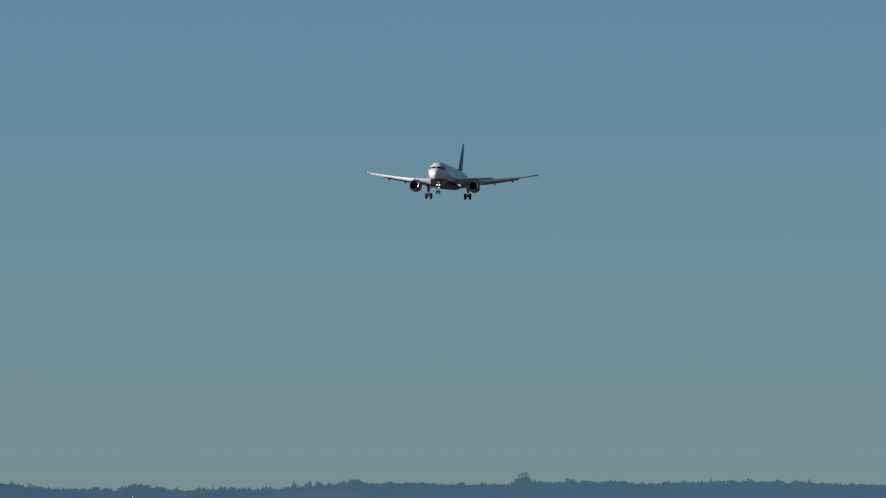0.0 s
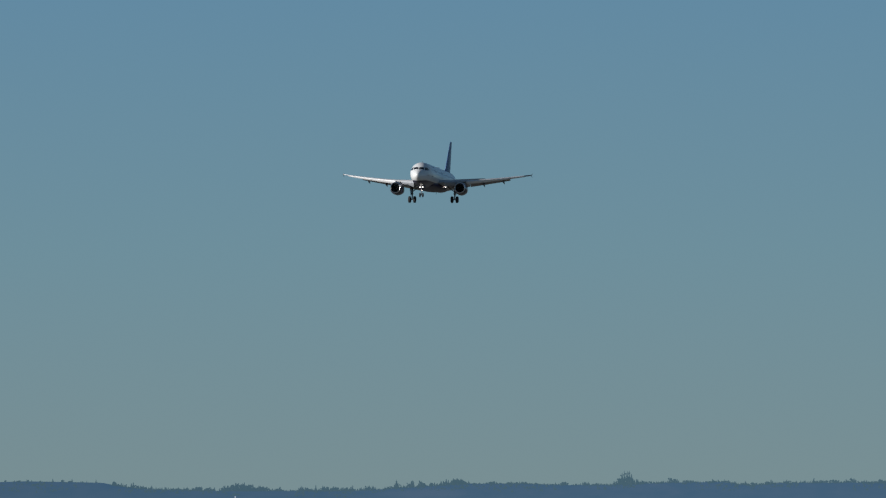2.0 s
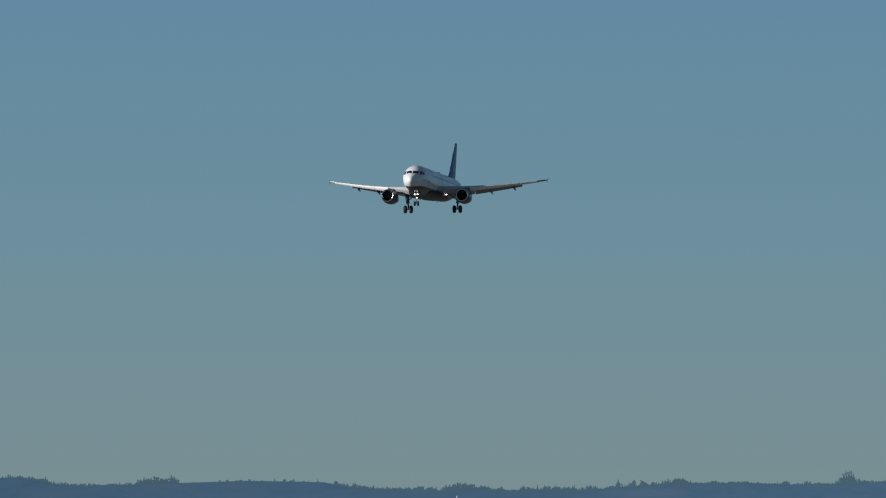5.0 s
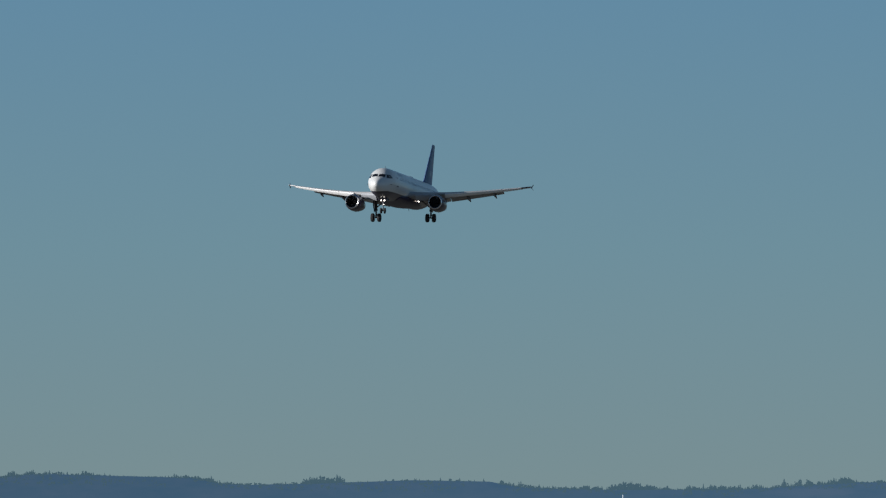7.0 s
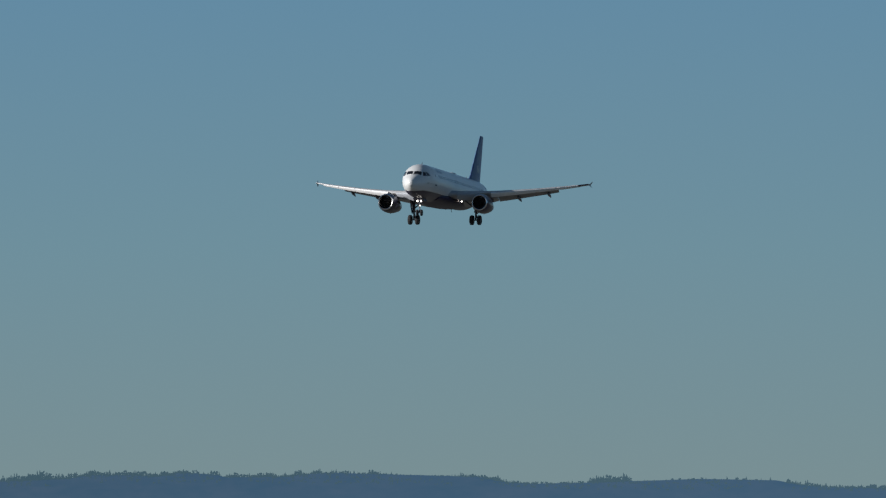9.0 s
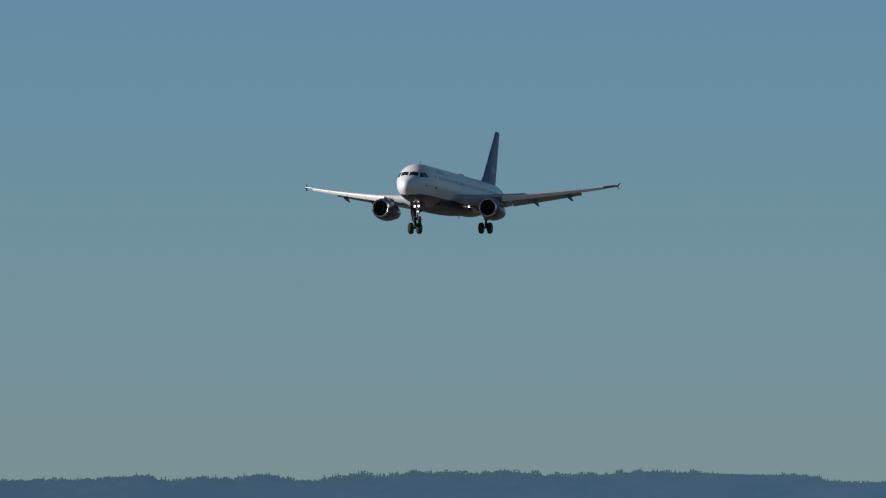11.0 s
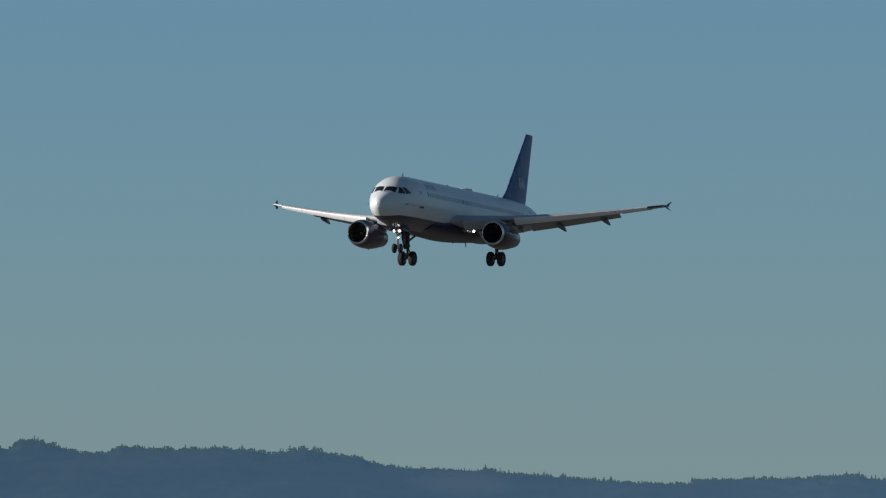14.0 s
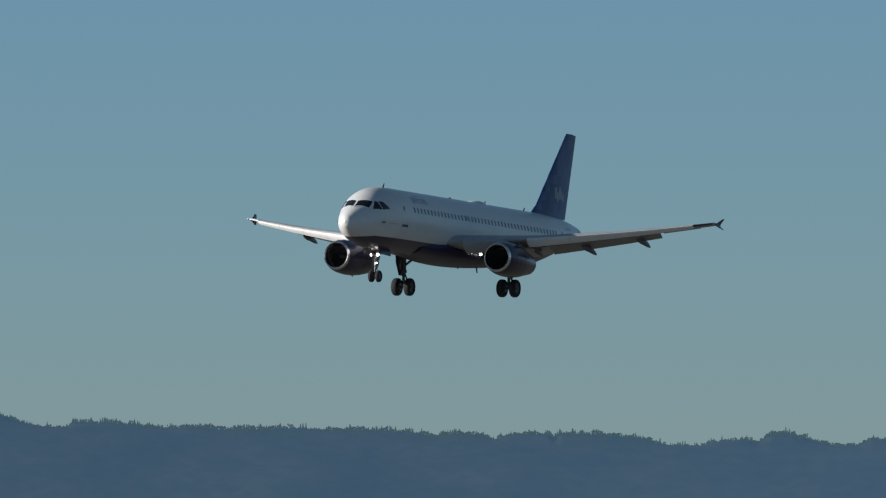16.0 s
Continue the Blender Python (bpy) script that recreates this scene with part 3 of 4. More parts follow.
def build_nose_gear(root):
    s, zw = 5.05, -3.72
    gear = part("nose_gear", tube((-s - 0.15, 0, -1.9), (-s, 0, -3.1), 0.10), STRUT, root, "lowered nose landing gear leg")
    part("piston", tube((-s, 0, -3.05), (-s + 0.03, 0, zw), 0.065), STRUT, gear)
    part("axle", tube((-s, -0.3, zw), (-s, 0.3, zw), 0.05), STRUT, gear)
    for k in (-1, 1):
        wheel((-s, k * 0.255, zw), 0.385, 0.23, gear)
        part("bay_door", slab([(-s + 0.75, k * 0.52, -1.97), (-s - 1.0, k * 0.52, -2.0), (-s - 0.95, k * 0.62, -2.36), (-s + 0.55, k * 0.62, -2.30)], 0.04), NAVY, gear)
        part("taxi_light", spin([(0.05, 0.0), (0.035, 0.07), (0.0, 0.10), (-0.1, 0.09), (-0.18, 0.04), (-0.19, 0.0)], (-s + 0.22, k * 0.22, -2.34), (1, 0, -0.04), 16, False), LAMP, gear, "glowing white light")
        part("light_bracket", tube((-s + 0.1, k * 0.22, -2.34), (-s, 0, -2.4), 0.03), STRUT, gear)
    part("turnoff_light", spin([(0.05, 0.0), (0.03, 0.045), (0.0, 0.064), (-0.1, 0.05), (-0.15, 0.0)], (-s + 0.2, 0.13, -2.88), (1, 0, -0.04), 14, False), LAMP, gear, "glowing white light")
    part("light_bracket", tube((-s + 0.1, 0.13, -2.88), (-s, 0, -2.9), 0.03), STRUT, gear)
    part("drag_brace", tube((-s, 0, -2.75), (-s + 1.1, 0, -1.85), 0.06), STRUT, gear)
    part("leg_door", slab([(-s - 0.2, -0.27, -1.95), (-s - 0.2, 0.27, -1.95), (-s - 0.14, 0.2, -2.65), (-s - 0.14, -0.2, -2.65)], 0.03), NAVY, gear)
    for a, b in (((-s - 0.08, 0, -3.05), (-s - 0.36, 0, -3.35)), ((-s - 0.36, 0, -3.35), (-s - 0.05, 0, zw + 0.05))):
        part("torque_link", tube(a, b, 0.03), STRUT, gear)
    return gear


def fin_ring(z, lo, hi, root_z=1.6):
    le = 29.6 + (z - 1.95) * 0.900
    te = 35.1 + (z - 1.95) * 0.235
    if z < 2.6:
        le -= 1.1 * ((2.6 - z) / 1.0) ** 2
    c = te - le
    return [Vector((-(le + c * x), h * c, z)) for x, h in airfoil(12, 0.085, 0.0, lo, hi)]


def build_tail(root):
    zs = steps(1.62, 7.6, 12)
    fin = part("fin", loft([fin_ring(z, 0, 0.70) for z in zs] + [fin_ring(7.76, 0.04, 0.70)]), FIN, root, "dark blue tail fin with a faint mosaic")
    part("rudder", loft([fin_ring(z, 0.705, 1.0) for z in steps(1.9, 7.72, 12)]), FIN, fin)
    # pale letter-like bars on the side of the fin
    for side in (-1, 1):
        for k, (s, z, w, h) in enumerate(((32.9, 3.25, 0.34, 0.75), (33.30, 3.1, 0.30, 0.60), (33.66, 3.25, 0.30, 0.9), (34.02, 3.25, 0.24, 0.85), (34.34, 3.1, 0.30, 0.55))):
            le = 29.6 + (z - 1.95) * 0.900
            c = 35.1 + (z - 1.95) * 0.235 - le
            x = (s - le) / c
            y = c * 5 * 0.085 * (0.2969 * math.sqrt(x) - 0.126 * x - 0.3516 * x * x + 0.2843 * x ** 3 - 0.1016 * x ** 4) + 0.012
            part("livery_bar", slab([(-s, side * y, z), (-s - w, side * (y - 0.02), z), (-s - w, side * (y - 0.025), z + h), (-s, side * (y - 0.01), z + h)], 0.012), PALE, fin)
    for side in (-1, 1):
        rings = []
        for y in steps(0.3, 6.2, 8):
            le, c = 31.6 + (y - 0.3) * 0.60, 4.1 - (y - 0.3) * 0.42
            rings.append([Vector((-(le + c * x), side * y, 0.58 + 0.10 * y + h * c)) for x, h in airfoil(10, 0.10, -0.005, 0, 0.72)])
        stab = part("tailplane", loft(rings), WING, root, "light grey metal tailplane")
        rings = []
        for y in steps(0.75, 6.1, 8):
            le, c = 31.6 + (y - 0.3) * 0.60, 4.1 - (y - 0.3) * 0.42
            rings.append([Vector((-(le + c * x), side * y, 0.58 + 0.10 * y + h * c)) for x, h in airfoil(8, 0.10, -0.005, 0.725, 1.0)])
        part("elevator", loft(rings), WING, stab)


def build_airliner():
    root = tagged(new("airliner"), "white twin-engine airliner with dark blue fin, gear down, flying", "airliner")
    ss = [0.144, 0.152, 0.165, 0.185, 0.21, 0.25, 0.31, 0.39, 0.5] + steps(0.6, 6.0, 45) + steps(7, 24, 20) + steps(24.8, 37.57, 22)
    body = part("fuselage", loft([[hull(s, 360 * k / 96) for k in range(96)] for s in ss]), HULL, root, "white fuselage over a dark blue belly")
    part("exhaust_pipe", spin([(0, 0.11), (0.25, 0.10), (0.25, 0.07), (0, 0.07)], (-37.5, 0, 1.15), (-1, 0, 0.05), 14), HOT, body)
    # swollen fairing where the wings meet the belly
    rings = []
    for k in range(25):
        t = k / 24
        e = math.sin(math.pi * t) ** 1.1 if 0 < t < 1 else 0.0
        s = 9.2 + 14.2 * t
        lowest = -1.96 - 0.30 * e
        w = 1.35 + 0.90 * e
        rings.append(ring((-s, 0, (lowest - 1.0 - 0.1 * e) / 2), (0, 1, 0), (0, 0, 1), w, (-lowest - 1.0 + 0.1 * e) / 2 + 0.05, 40, 0.85))
    part("belly_fairing", loft(rings), ROOT, body, "dark blue wing-root fairing, upper part painted grey for shade")
    for side in (-1, 1):
        # flight-deck panes and their white-grey posts
        part("cockpit_pane", hull_patch([(1.40, 3), (1.82, 45), (2.32, 38), (1.92, 3)], side), GLASS, body, "dark flight-deck window")
        part("cockpit_pane", hull_patch(by_height([(2.00, 0.43), (2.66, 0.44), (2.57, 0.95), (2.44, 0.97)]), side), GLASS, body, "dark flight-deck window")
        part("cockpit_pane", hull_patch(by_height([(2.73, 0.44), (3.40, 0.52), (2.96, 0.97), (2.66, 0.96)]), side), GLASS, body, "dark flight-deck window")
        part("wiper", hull_patch([(1.23, 6), (1.46, 24), (1.48, 23.5), (1.255, 5)], side, 4, 1, 0.03, 0.02), SEAL, body)
        # cabin windows, with the gaps at the doors and exits
        s = 6.75
        while s < 30.2:
            if not (s > 15.0 and s < 15.2):
                part("cabin_window", hull_patch(by_height([(s - 0.115, 0.52), (s + 0.115, 0.52), (s + 0.115, 0.86), (s - 0.115, 0.86)]), side, 2, 3, 0.008, 0.03), WINDOW, body)
            s += 0.533
        # doors: outline strips, a small pane and a handle
        for s0, w, z0, z1 in ((4.75, 0.82, -0.32, 1.45), (14.72, 0.52, -0.12, 0.90), (15.6, 0.52, -0.12, 0.90), (30.6, 0.80, -0.35, 1.35)):
            for c in ([(s0, z0), (s0 + 0.035, z0), (s0 + 0.035, z1), (s0, z1)], [(s0 + w, z0), (s0 + w + 0.035, z0), (s0 + w + 0.035, z1), (s0 + w, z1)],
                      [(s0, z1), (s0 + w, z1), (s0 + w, z1 + 0.035), (s0, z1 + 0.035)], [(s0, z0 - 0.035), (s0 + w, z0 - 0.035), (s0 + w, z0), (s0, z0)]):
                part("door_seam", hull_patch(by_height(c), side, 2, 5, 0.006, 0.02), SEAL, body)
            part("door_pane", hull_patch(by_height([(s0 + w / 2 - 0.1, 0.56), (s0 + w / 2 + 0.1, 0.56), (s0 + w / 2 + 0.1, 0.84), (s0 + w / 2 - 0.1, 0.84)]), side, 2, 2, 0.008, 0.03), WINDOW, body)
        part("door_sill", hull_patch(by_height([(4.8, -0.50), (5.65, -0.50), (5.6, -0.34), (4.85, -0.36)]), side, 3, 1, 0.02, 0.04), STRUT, body)
        # carrier's name and small stencils as plain bars
        for s0, w, z0, h in ((6.95, 0.20, 1.10, 0.45), (7.22, 0.34, 1.20, 0.34), (7.62, 0.22, 1.20, 0.42), (7.92, 0.42, 1.20, 0.50), (8.42, 0.14, 1.20, 0.50), (8.62, 0.34, 1.20, 0.34), (9.02, 0.32, 1.20, 0.34)):
            part("livery_bar", hull_patch(by_height([(s0, z0), (s0 + w, z0), (s0 + w, z0 + h), (s0, z0 + h)]), side, 2, 2, 0.006, 0.02), MARK, body)
        for s0, w, z0, h in ((3.2, 1.15, -0.42, 0.07), (14.9, 0.7, -0.55, 0.10), (15.8, 0.5, -0.55, 0.10), (31.9, 1.3, 1.05, 0.16)):
            part("stencil_bar", hull_patch(by_height([(s0, z0), (s0 + w, z0), (s0 + w, z0 + h), (s0, z0 + h)]), side, 3, 1, 0.006, 0.02), SEAL, body)
        part("probe", slab([hull(2.55, side * 96, 0.0), hull(2.75, side * 96, 0.0), hull(2.72, side * 96, 0.16), hull(2.5, side * 96, 0.16)], 0.05), STRUT, body)
    # aerials and the low dome on the roof
    rings = []
    for k in range(13):
        t = k / 12
        e = max(0.02, math.sin(math.pi * t) ** 0.7)
        rings.append(ring((-(19.2 + 2.3 * t), 0, 2.0), (0, 1, 0), (0, 0, 1), 0.62 * e, 0.22 * e, 20))
    part("roof_dome", loft(rings), WHITE, body, "low white aerial dome")
    for s, z, up, h in ((5.55, 2.03, 1, 0.33), (21.6, 2.05, 1, 0.24), (28.0, 2.05, 1, 0.24), (17.6, -2.22, -1, 0.24), (20.7, -2.12, -1, 0.42)):
        part("blade_aerial", slab([(-s, 0, z - 0.05 * up), (-s - 0.30, 0, z - 0.05 * up), (-s - 0.40, 0, z + up * h), (-s - 0.28, 0, z + up * h)], 0.025), AERIAL, body)
    part("beacon", spin([(0, 0.0), (0.05, 0.06), (0.0, 0.1), (-0.06, 0.1)], (-16.2, 0, 2.11), (0, 0, 1), 12, False), HOT, body)
    build_tail(root)
    for side in (1, -1):
        build_wing(root, side)
        build_engine(root, side)
        build_main_gear(root, side)
    build_nose_gear(root)
    return root


# ---- ground and distance ----
def build_ground():
    bm = bmesh.new()
    n = 40
    g = [[bm.verts.new((9600 * (i / n - 0.5), 9600 * (j / n - 0.5), 0.0)) for j in range(n + 1)] for i in range(n + 1)]
    for i in range(n):
        for j in range(n):
            bm.faces.new((g[i][j], g[i + 1][j], g[i + 1][j + 1], g[i][j + 1]))
    ob = new("ground", mesh_of("ground", bm, GRASS))
    return tagged(ob, "flat airfield grass, dry and green", "ground", kind="structure")


# Far range: bearing in degrees to the left of +y, height of the tree tops in metres above the eye.
RIDGE_LOW = [(-5.334, 66.2), (-3.927, 65.4), (-2.759, 64.5), (-1.921, 65.9), (-1.464, 65.7), (-1.27, 64.3), (-1.112, 66.2), (-0.76, 65.9), (-0.408, 64.7), (-0.056, 64.7), (0.155, 65.4), (0.507, 65.4), (0.929, 63.1), (1.21, 61.7), (1.668, 61.7), (2.055, 61.5), (2.407, 62.3), (2.583, 63.1), (2.759, 65.8), (3.005, 66.2), (3.244, 66.5), (3.462, 65.9), (3.667, 65.4), (3.85, 64.8), (4.131, 64.3), (4.3, 63.4)]
RIDGE_MIDDLE = [(4.402, 64), (4.508, 65.9), (4.613, 67.6), (4.895, 68.2), (5.282, 69), (5.563, 69.6), (5.704, 68.7), (5.809, 67.6), (6.186, 67.3), (6.256, 68.7), (6.467, 69.6), (6.538, 68.7), (6.643, 67.6), (6.749, 68.2), (7.03, 68.4), (7.171, 66.5), (7.333, 65.9), (7.593, 65.1), (7.66, 64.8), (7.836, 65.7), (7.907, 67.3), (8.012, 67.3), (8.118, 65.4), (8.241, 65.7), (8.417, 66.2), (8.558, 64.3)]
RIDGE_STEP = [(8.663, 67.1), (8.874, 65.9), (9.015, 65.1), (9.508, 65.1), (9.698, 65.1), (9.719, 62), (9.93, 61.7), (10.071, 62.3), (10.176, 63.7), (10.352, 64.8), (10.598, 66.5), (10.88, 67.9), (11.021, 69.3), (11.302, 70.4), (11.549, 71), (11.689, 72.6), (11.76, 75.4), (11.9, 76.6), (12.112, 79.9), (12.217, 78), (12.323, 77.4), (12.428, 79.1), (12.604, 80.2), (12.956, 79.6), (13.273, 81), (13.343, 77.7), (13.484, 77.4), (13.66, 81), (13.744, 83), (13.885, 83.5), (13.962, 79.1), (14.061, 81), (14.237, 79.3), (14.342, 76.6), (14.518, 77.1)]
RIDGE_HIGH = [(14.659, 80.7), (14.8, 82.1), (15.081, 83.8), (15.205, 83.3), (15.233, 80.7), (15.261, 83.5), (15.426, 83.5), (15.504, 82.7), (15.62, 80.5), (15.722, 83), (15.855, 83.5), (15.979, 81.9), (16.077, 83.8), (16.295, 85.2), (16.682, 85.8), (16.858, 86.6), (16.999, 85.8), (17.281, 85.5), (17.492, 87.5), (17.632, 85.8), (17.808, 87.5), (17.984, 89.1), (18.231, 88.8), (18.266, 86.3), (18.442, 86.3), (18.547, 89.1), (18.688, 93.3), (19.297, 96.4), (21.408, 99.2)]
RIDGE = RIDGE_LOW + RIDGE_MIDDLE + RIDGE_STEP + RIDGE_HIGH
FAR = 4550.0


def crest(b):
    k = 0
    while k < len(RIDGE) - 2 and RIDGE[k + 1][0] < b:
        k += 1
    (b0, h0), (b1, h1) = RIDGE[k], RIDGE[k + 1]
    u = min(1, max(0, (b - b0) / (b1 - b0)))
    return h0 + (h1 - h0) * u


EVEN = {}


def even_crest(b):
    """The crest with its notches smoothed away."""
    if b not in EVEN:
        near = np.linspace(-2.2, 2.2, 221)
        w = np.cos(math.pi * near / 4.4) ** 2
        EVEN[b] = float(np.dot(w, np.interp(b + near, [q[0] for q in RIDGE], [q[1] for q in RIDGE])) / w.sum())
    return EVEN[b]


def slope_z(b, r):
    """Height of the hillside at a bearing and distance."""
    top = crest(b) + EYE[2] - 1.0
    if r <= FAR:
        u = (r - 3700) / (FAR - 3700)
        even = even_crest(b) + EYE[2] - 1.0
        top = even + (top - even) * max(0, (u - 0.88) / 0.12) ** 2
        rough = 0.07 * noise.noise((b * 1.1, r * 0.004, 0))
        u2 = min(1, max(0, u + rough * u * (1 - u) * 3))
        return top * (u2 * u2 * (3 - 2 * u2) * 0.55 + u2 * 0.45)
    return top * (1 - 0.5 * (r - FAR) / 250)


def spot(b, r, z):
    a = radians(b)
    return (-math.sin(a) * r, math.cos(a) * r, z)


def build_hills():
    b0, b1, step = RIDGE[0][0], RIDGE[-1][0], 0.02
    n = int((b1 - b0) / step)
    rs = [3700, 3780, 3860, 3940, 4020, 4100, 4170, 4240, 4300, 4360, 4410, 4450, 4490, 4520, FAR, 4640, 4800]
    vs, fs = [], []
    for i in range(n + 1):
        b = b0 + (b1 - b0) * i / n
        for r in rs:
            vs.append(spot(b, r, slope_z(b, r)))
    m = len(rs)
    for i in range(n):
        for j in range(m - 1):
            k = i * m + j
            fs.append((k, k + 1, k + m + 1, k + m))
    me = bpy.data.meshes.new("backdrop")
    me.from_pydata(vs, [], fs)
    me.polygons.foreach_set("use_smooth", [True] * len(fs))
    layer = me.uv_layers.new(name="face")
    way = np.array([(radians(b0 + (b1 - b0) * i / n) * FAR, vs[i * m + j][2] * 2.4) for i in range(n + 1) for j in range(m)])
    layer.data.foreach_set("uv", way[np.array(fs).ravel()].ravel())
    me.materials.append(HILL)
    return tagged(new("backdrop", me), "hazy blue wooded hills far away", "hills", kind="structure")


def fir(vs, fs, x, y, z, h, w, rng):
    """A small conifer: a stem and tiers of drooping, uneven boughs."""
    tiers = 4
    for k in range(tiers):
        zb, zt = z + h * (0.08 + 0.22 * k), z + h * (0.42 + 0.195 * k)
        r = w * (1 - 0.22 * k) * rng.uniform(0.8, 1.15)
        o = len(vs)
        a0 = rng.uniform(0, 6.28)
        ox, oy = rng.uniform(-0.1, 0.1) * w, rng.uniform(-0.1, 0.1) * w
        vs.append((x + ox, y + oy, zt))
        for j in range(7):
            a = a0 + 6.283 * j / 7
            q = r * rng.uniform(0.65, 1.2)
            vs.append((x + q * math.cos(a), y + q * math.sin(a), zb + rng.uniform(-0.05, 0.06) * h))
        for j in range(7):
            fs.append((o, o + 1 + j, o + 1 + (j + 1) % 7))


def broadleaf(vs, fs, x, y, z, h, w, rng):
    """A small round tree: a stem and several lumpy clumps with gaps between them."""
    o = len(vs)
    t = w * 0.08
    vs.extend([(x - t, y, z), (x + t, y, z), (x, y + t, z), (x, y, z + h * 0.7)])
    fs.extend([(o, o + 1, o + 3), (o + 1, o + 2, o + 3), (o + 2, o, o + 3)])
    for k in range(12):
        cx, cy, cz = x + rng.uniform(-0.8, 0.8) * w, y + rng.uniform(-0.7, 0.7) * w, z + h * rng.uniform(0.12, 0.74)
        r = w * rng.uniform(0.22, 0.46)
        o = len(vs)
        for dx, dy, dz in ((1, 0, 0), (-1, 0, 0), (0, 1, 0), (0, -1, 0), (0, 0, 1), (0, 0, -1)):
            q = r * rng.uniform(0.7, 1.25)
            vs.append((cx + dx * q, cy + dy * q, cz + dz * q))
        for a, b, c in ((0, 2, 4), (2, 1, 4), (1, 3, 4), (3, 0, 4), (2, 0, 5), (1, 2, 5), (3, 1, 5), (0, 3, 5)):
            fs.append((o + a, o + b, o + c))


# Stands that rise above the rest: bearing, half width in degrees, extra height in metres, share of conifers.
GROVES = [(-0.507, 0.063, 3.35, 0.7), (-0.517, 0.021, 3.91, 0.9), (-0.479, 0.014, 3.07, 1), (-0.116, 0.012, 1.96, 1), (-0.25, 0.025, 1.4, 0.6), (3.807, 0.123, 2.51, 0.6), (3.702, 0.021, 2.24, 1), (10.968, 0.042, 2.24, 0.3), (7.418, 0.158, 2.24, 0.8), (13.825, 0.106, 1.4, 0.4), (12.161, 0.053, 1.68, 0.8), (7.333, 0.021, 2.24, 1), (2.512, 0.011, 1.4, 1), (2.234, 0.014, 1.12, 0.2), (2.199, 0.014, 1.12, 0.2), (2.153, 0.018, 1.96, 0.2), (2.002, 0.014, 2.24, 0.8), (1.897, 0.091, 3.91, 0.1), (1.77, 0.028, 2.79, 0.2), (1.661, 0.028, 1.12, 0.3), (1.517, 0.018, 1.96, 0.6), (1.481, 0.014, 1.96, 0.8), (1.372, 0.025, 1.68, 0.2), (1.316, 0.021, 2.24, 0.2), (1.253, 0.025, 1.68, 0.2), (1.203, 0.014, 1.68, 1), (1.122, 0.035, 1.68, 0.2), (1.07, 0.014, 1.68, 1), (0.925, 0.016, 3.35, 1), (0.834, 0.016, 3.35, 1), (0.774, 0.021, 1.96, 0.5), (0.7, 0.018, 1.96, 0.7), (0.647, 0.014, 1.96, 0.3), (0.619, 0.014, 1.96, 0.3), (0.549, 0.035, 3.07, 0)]


# Stretches of the crest with lower or taller trees than usual: from and to in degrees, factor.
STANDS = [(3.92, 4.307, 0.35), (2.706, 3.66, 0.22), (0.577, 2.442, 0.7), (-0.426, 0.500, 0.55), (-2.30, -0.78, 0.8), (-0.771, -0.602, 0.7), (-2.759, -2.308, 0.5), (4.729, 5.222, 0.4), (6.665, 7.685, 1.35), (9.374, 9.698, 0.5), (11.0, 11.485, 0.12), (11.45, 11.556, 0.3), (12.048, 12.4, 1.3), (18.276, 18.688, 0.9), (14.3, 18.241, 1.35)]


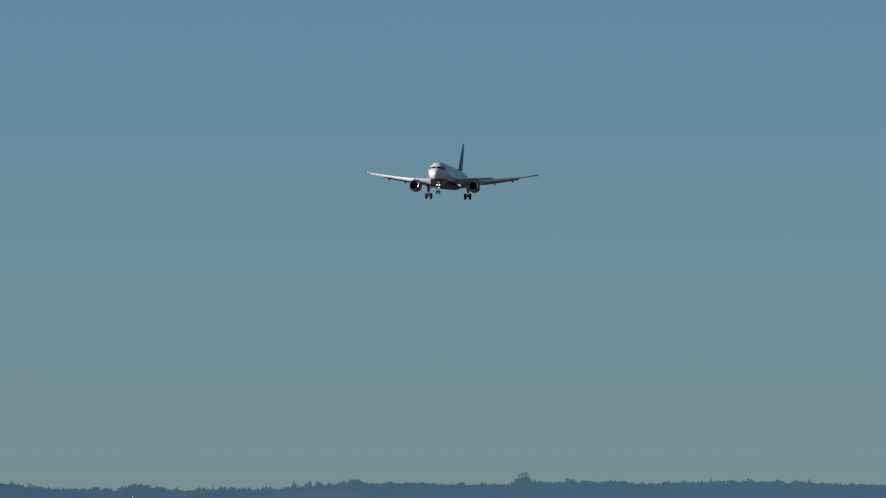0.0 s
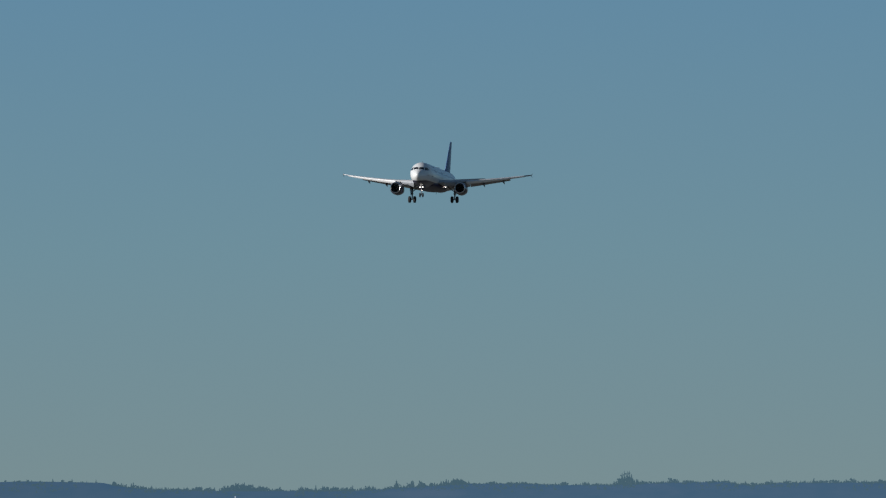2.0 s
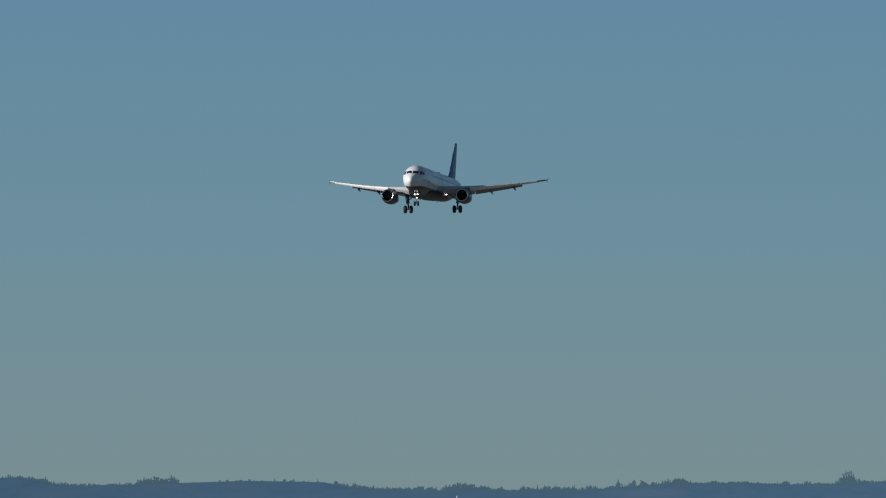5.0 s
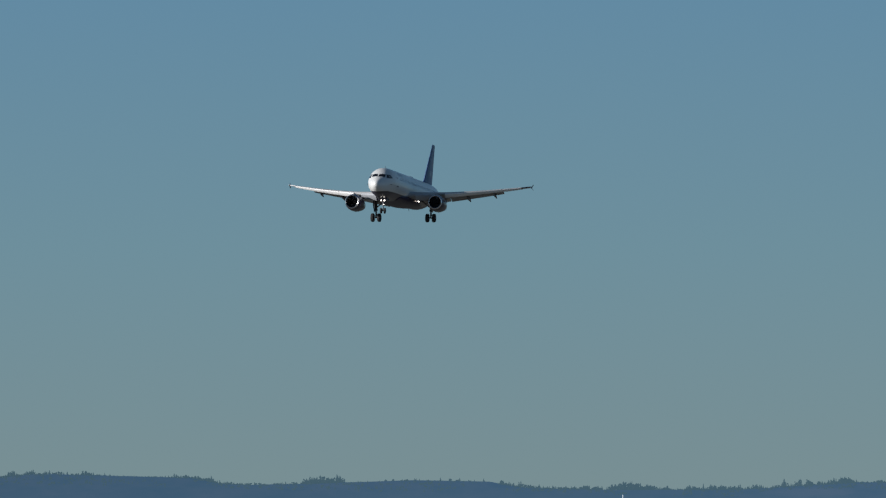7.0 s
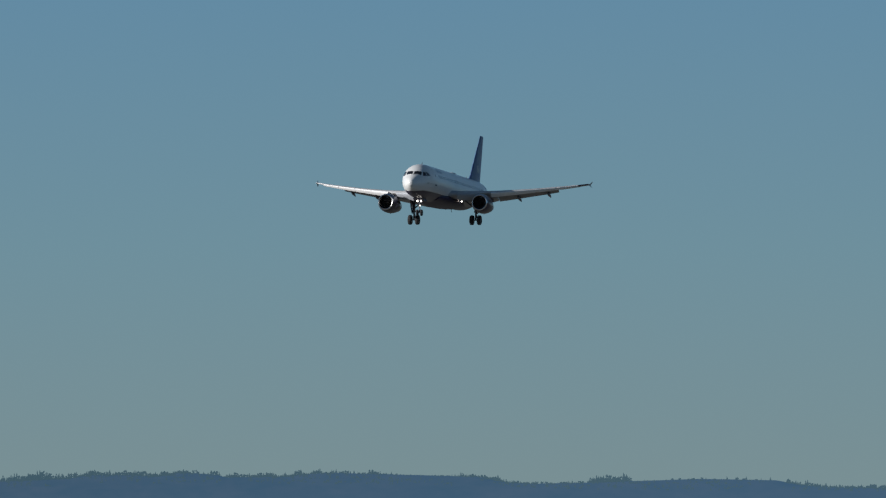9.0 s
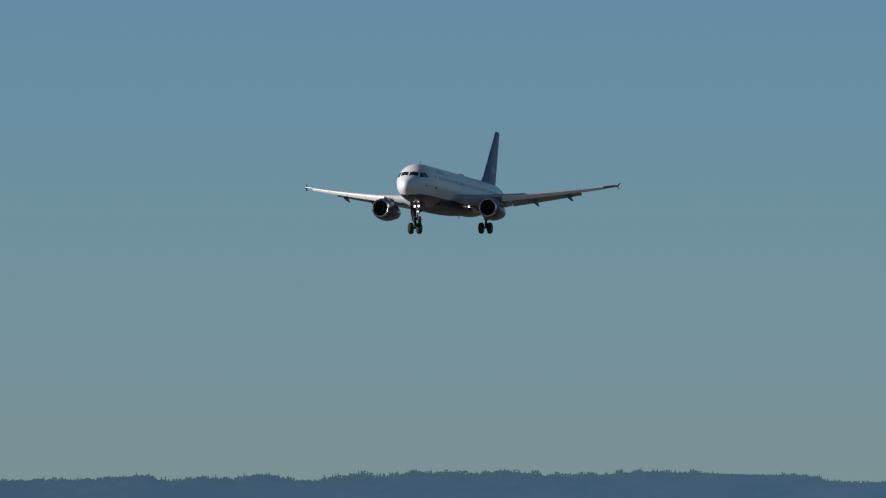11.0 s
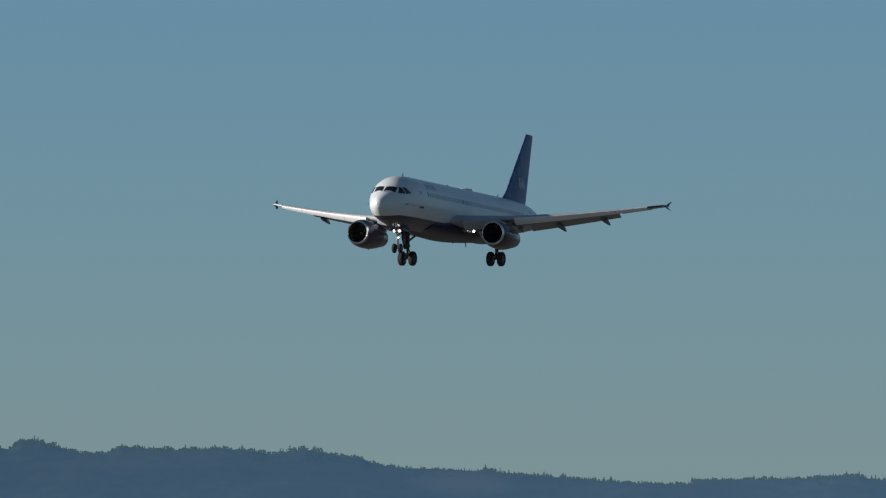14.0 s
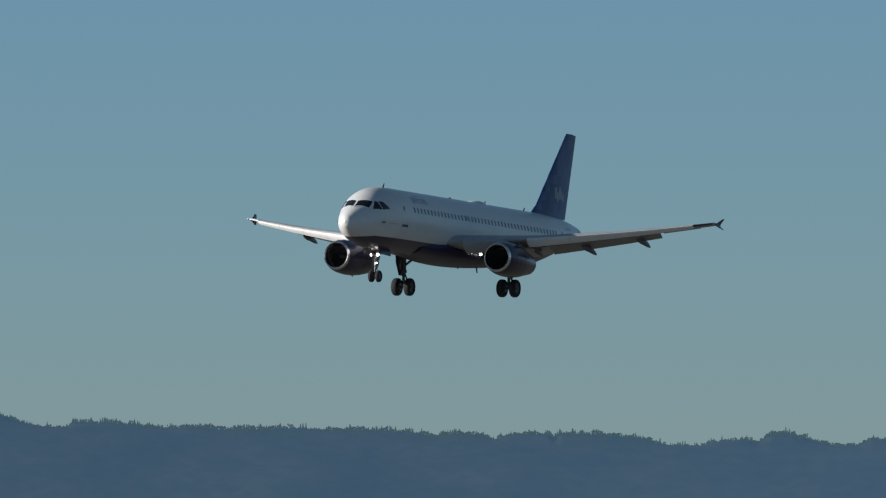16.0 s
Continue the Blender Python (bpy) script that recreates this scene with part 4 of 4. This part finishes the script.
def build_woods():
    rng = random.Random(7)
    vs, fs = [], []
    b0, b1 = RIDGE[0][0], RIDGE[-1][0]
    b = b0 + 0.02
    while b < b1 - 0.02:
        dense = noise.noise((b * 2.3, 5.0, 0))
        clump = noise.noise((b * 17.0, 3.0, 1.0)) + 0.5 * noise.noise((b * 41.0, 8.0, 1.0))
        h = rng.uniform(1.3, 2.1) * max(0.25, 0.95 + 0.45 * dense + 1.15 * clump)
        if rng.random() < 0.10:
            h *= rng.uniform(1.3, 1.9)
        for b_, e_, f_ in STANDS:
            if b_ < b < e_:
                h *= f_
        h = min(h, 3.3)
        for b_, half, extra, con in GROVES:
            if abs(b - b_) < half:
                h += extra * rng.uniform(0.5, 1.0) * (1 - 0.45 * (abs(b - b_) / half) ** 2)
        r = FAR + rng.uniform(-12, 14)
        x, y, z = spot(b, r, slope_z(b, min(r, FAR)) - 0.7)
        if rng.random() < 0.5 + 0.5 * noise.noise((b * 1.3, 0, 9)):
            fir(vs, fs, x, y, z, h + 0.6, 0.36 * min(h, 2.0) + 0.34, rng)
        else:
            broadleaf(vs, fs, x, y, z, h + 0.5, 0.50 * min(h, 2.0) + 0.45, rng)
        b += rng.uniform(0.004, 0.013) * (1.0 if dense > -0.25 else 1.8)
    for b_, half, extra, con in GROVES:
        for k in range(max(2, int(half * 260))):
            bb = b_ + half * rng.uniform(-1, 1)
            hh = (extra + 0.8) * rng.uniform(0.55, 1.05) * (1 - 0.5 * (abs(bb - b_) / half) ** 2)
            x, y, z = spot(bb, FAR + rng.uniform(-8, 6), slope_z(bb, FAR) - 0.5)
            if rng.random() < con:
                fir(vs, fs, x, y, z, hh + 0.5, 0.24 * hh + 0.2, rng)
            else:
                broadleaf(vs, fs, x, y, z, hh + 0.5, 0.34 * hh + 0.3, rng)
    for k in range(4200):
        b = rng.uniform(b0 + 0.1, b1 - 0.1)
        r = FAR - 110 * rng.random() ** 1.6
        if noise.noise((b * 2.0, r * 0.006, 2.0)) < -0.12:
            continue
        x, y, z = spot(b, r, slope_z(b, r) - 0.4)
        h = rng.uniform(1.2, 2.2)
        if rng.random() < 0.5:
            fir(vs, fs, x, y, z, h, 0.3 * h, rng)
        else:
            broadleaf(vs, fs, x, y, z, h * 0.8, 0.45 * h, rng)
    me = bpy.data.meshes.new("far_woods")
    me.from_pydata(vs, [], fs)
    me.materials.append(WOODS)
    return tagged(new("far_woods", me), "hazy conifers and bare trees along the far ridge", "woods", kind="stuff")


def build_tower():
    """A white speck of a building with a pitched cap among the far trees."""
    b, r = 1.930, 4330.0
    x, y, z = spot(b, r, slope_z(b, r))
    root = tagged(new("white_tower"), "small white tower among the far trees", "tower")
    root.matrix_basis = pose(x, y, z - 0.5, 0, 0, b)
    zt = 57.30 - z + 0.5
    body = part("tower_body", loft([ring((0, 0, h), (1, 0, 0), (0, 1, 0), 0.32, 0.32, 8) for h in (0, zt)]), PAINTED, root)
    part("cap", loft([ring((0, 0, zt), (1, 0, 0), (0, 1, 0), 0.38, 0.38, 8), ring((0, 0, zt + 0.25), (1, 0, 0), (0, 1, 0), 0.06, 0.06, 8)]), PAINTED, body)


build_ground()
build_hills()
build_woods()
build_tower()
airliner = build_airliner()


def motions():
    walk(airliner, [(t, pose(x, y, z, rx, ry, rz)) for t, x, y, z, rx, ry, rz in FLIGHT_ROWS])


motions()
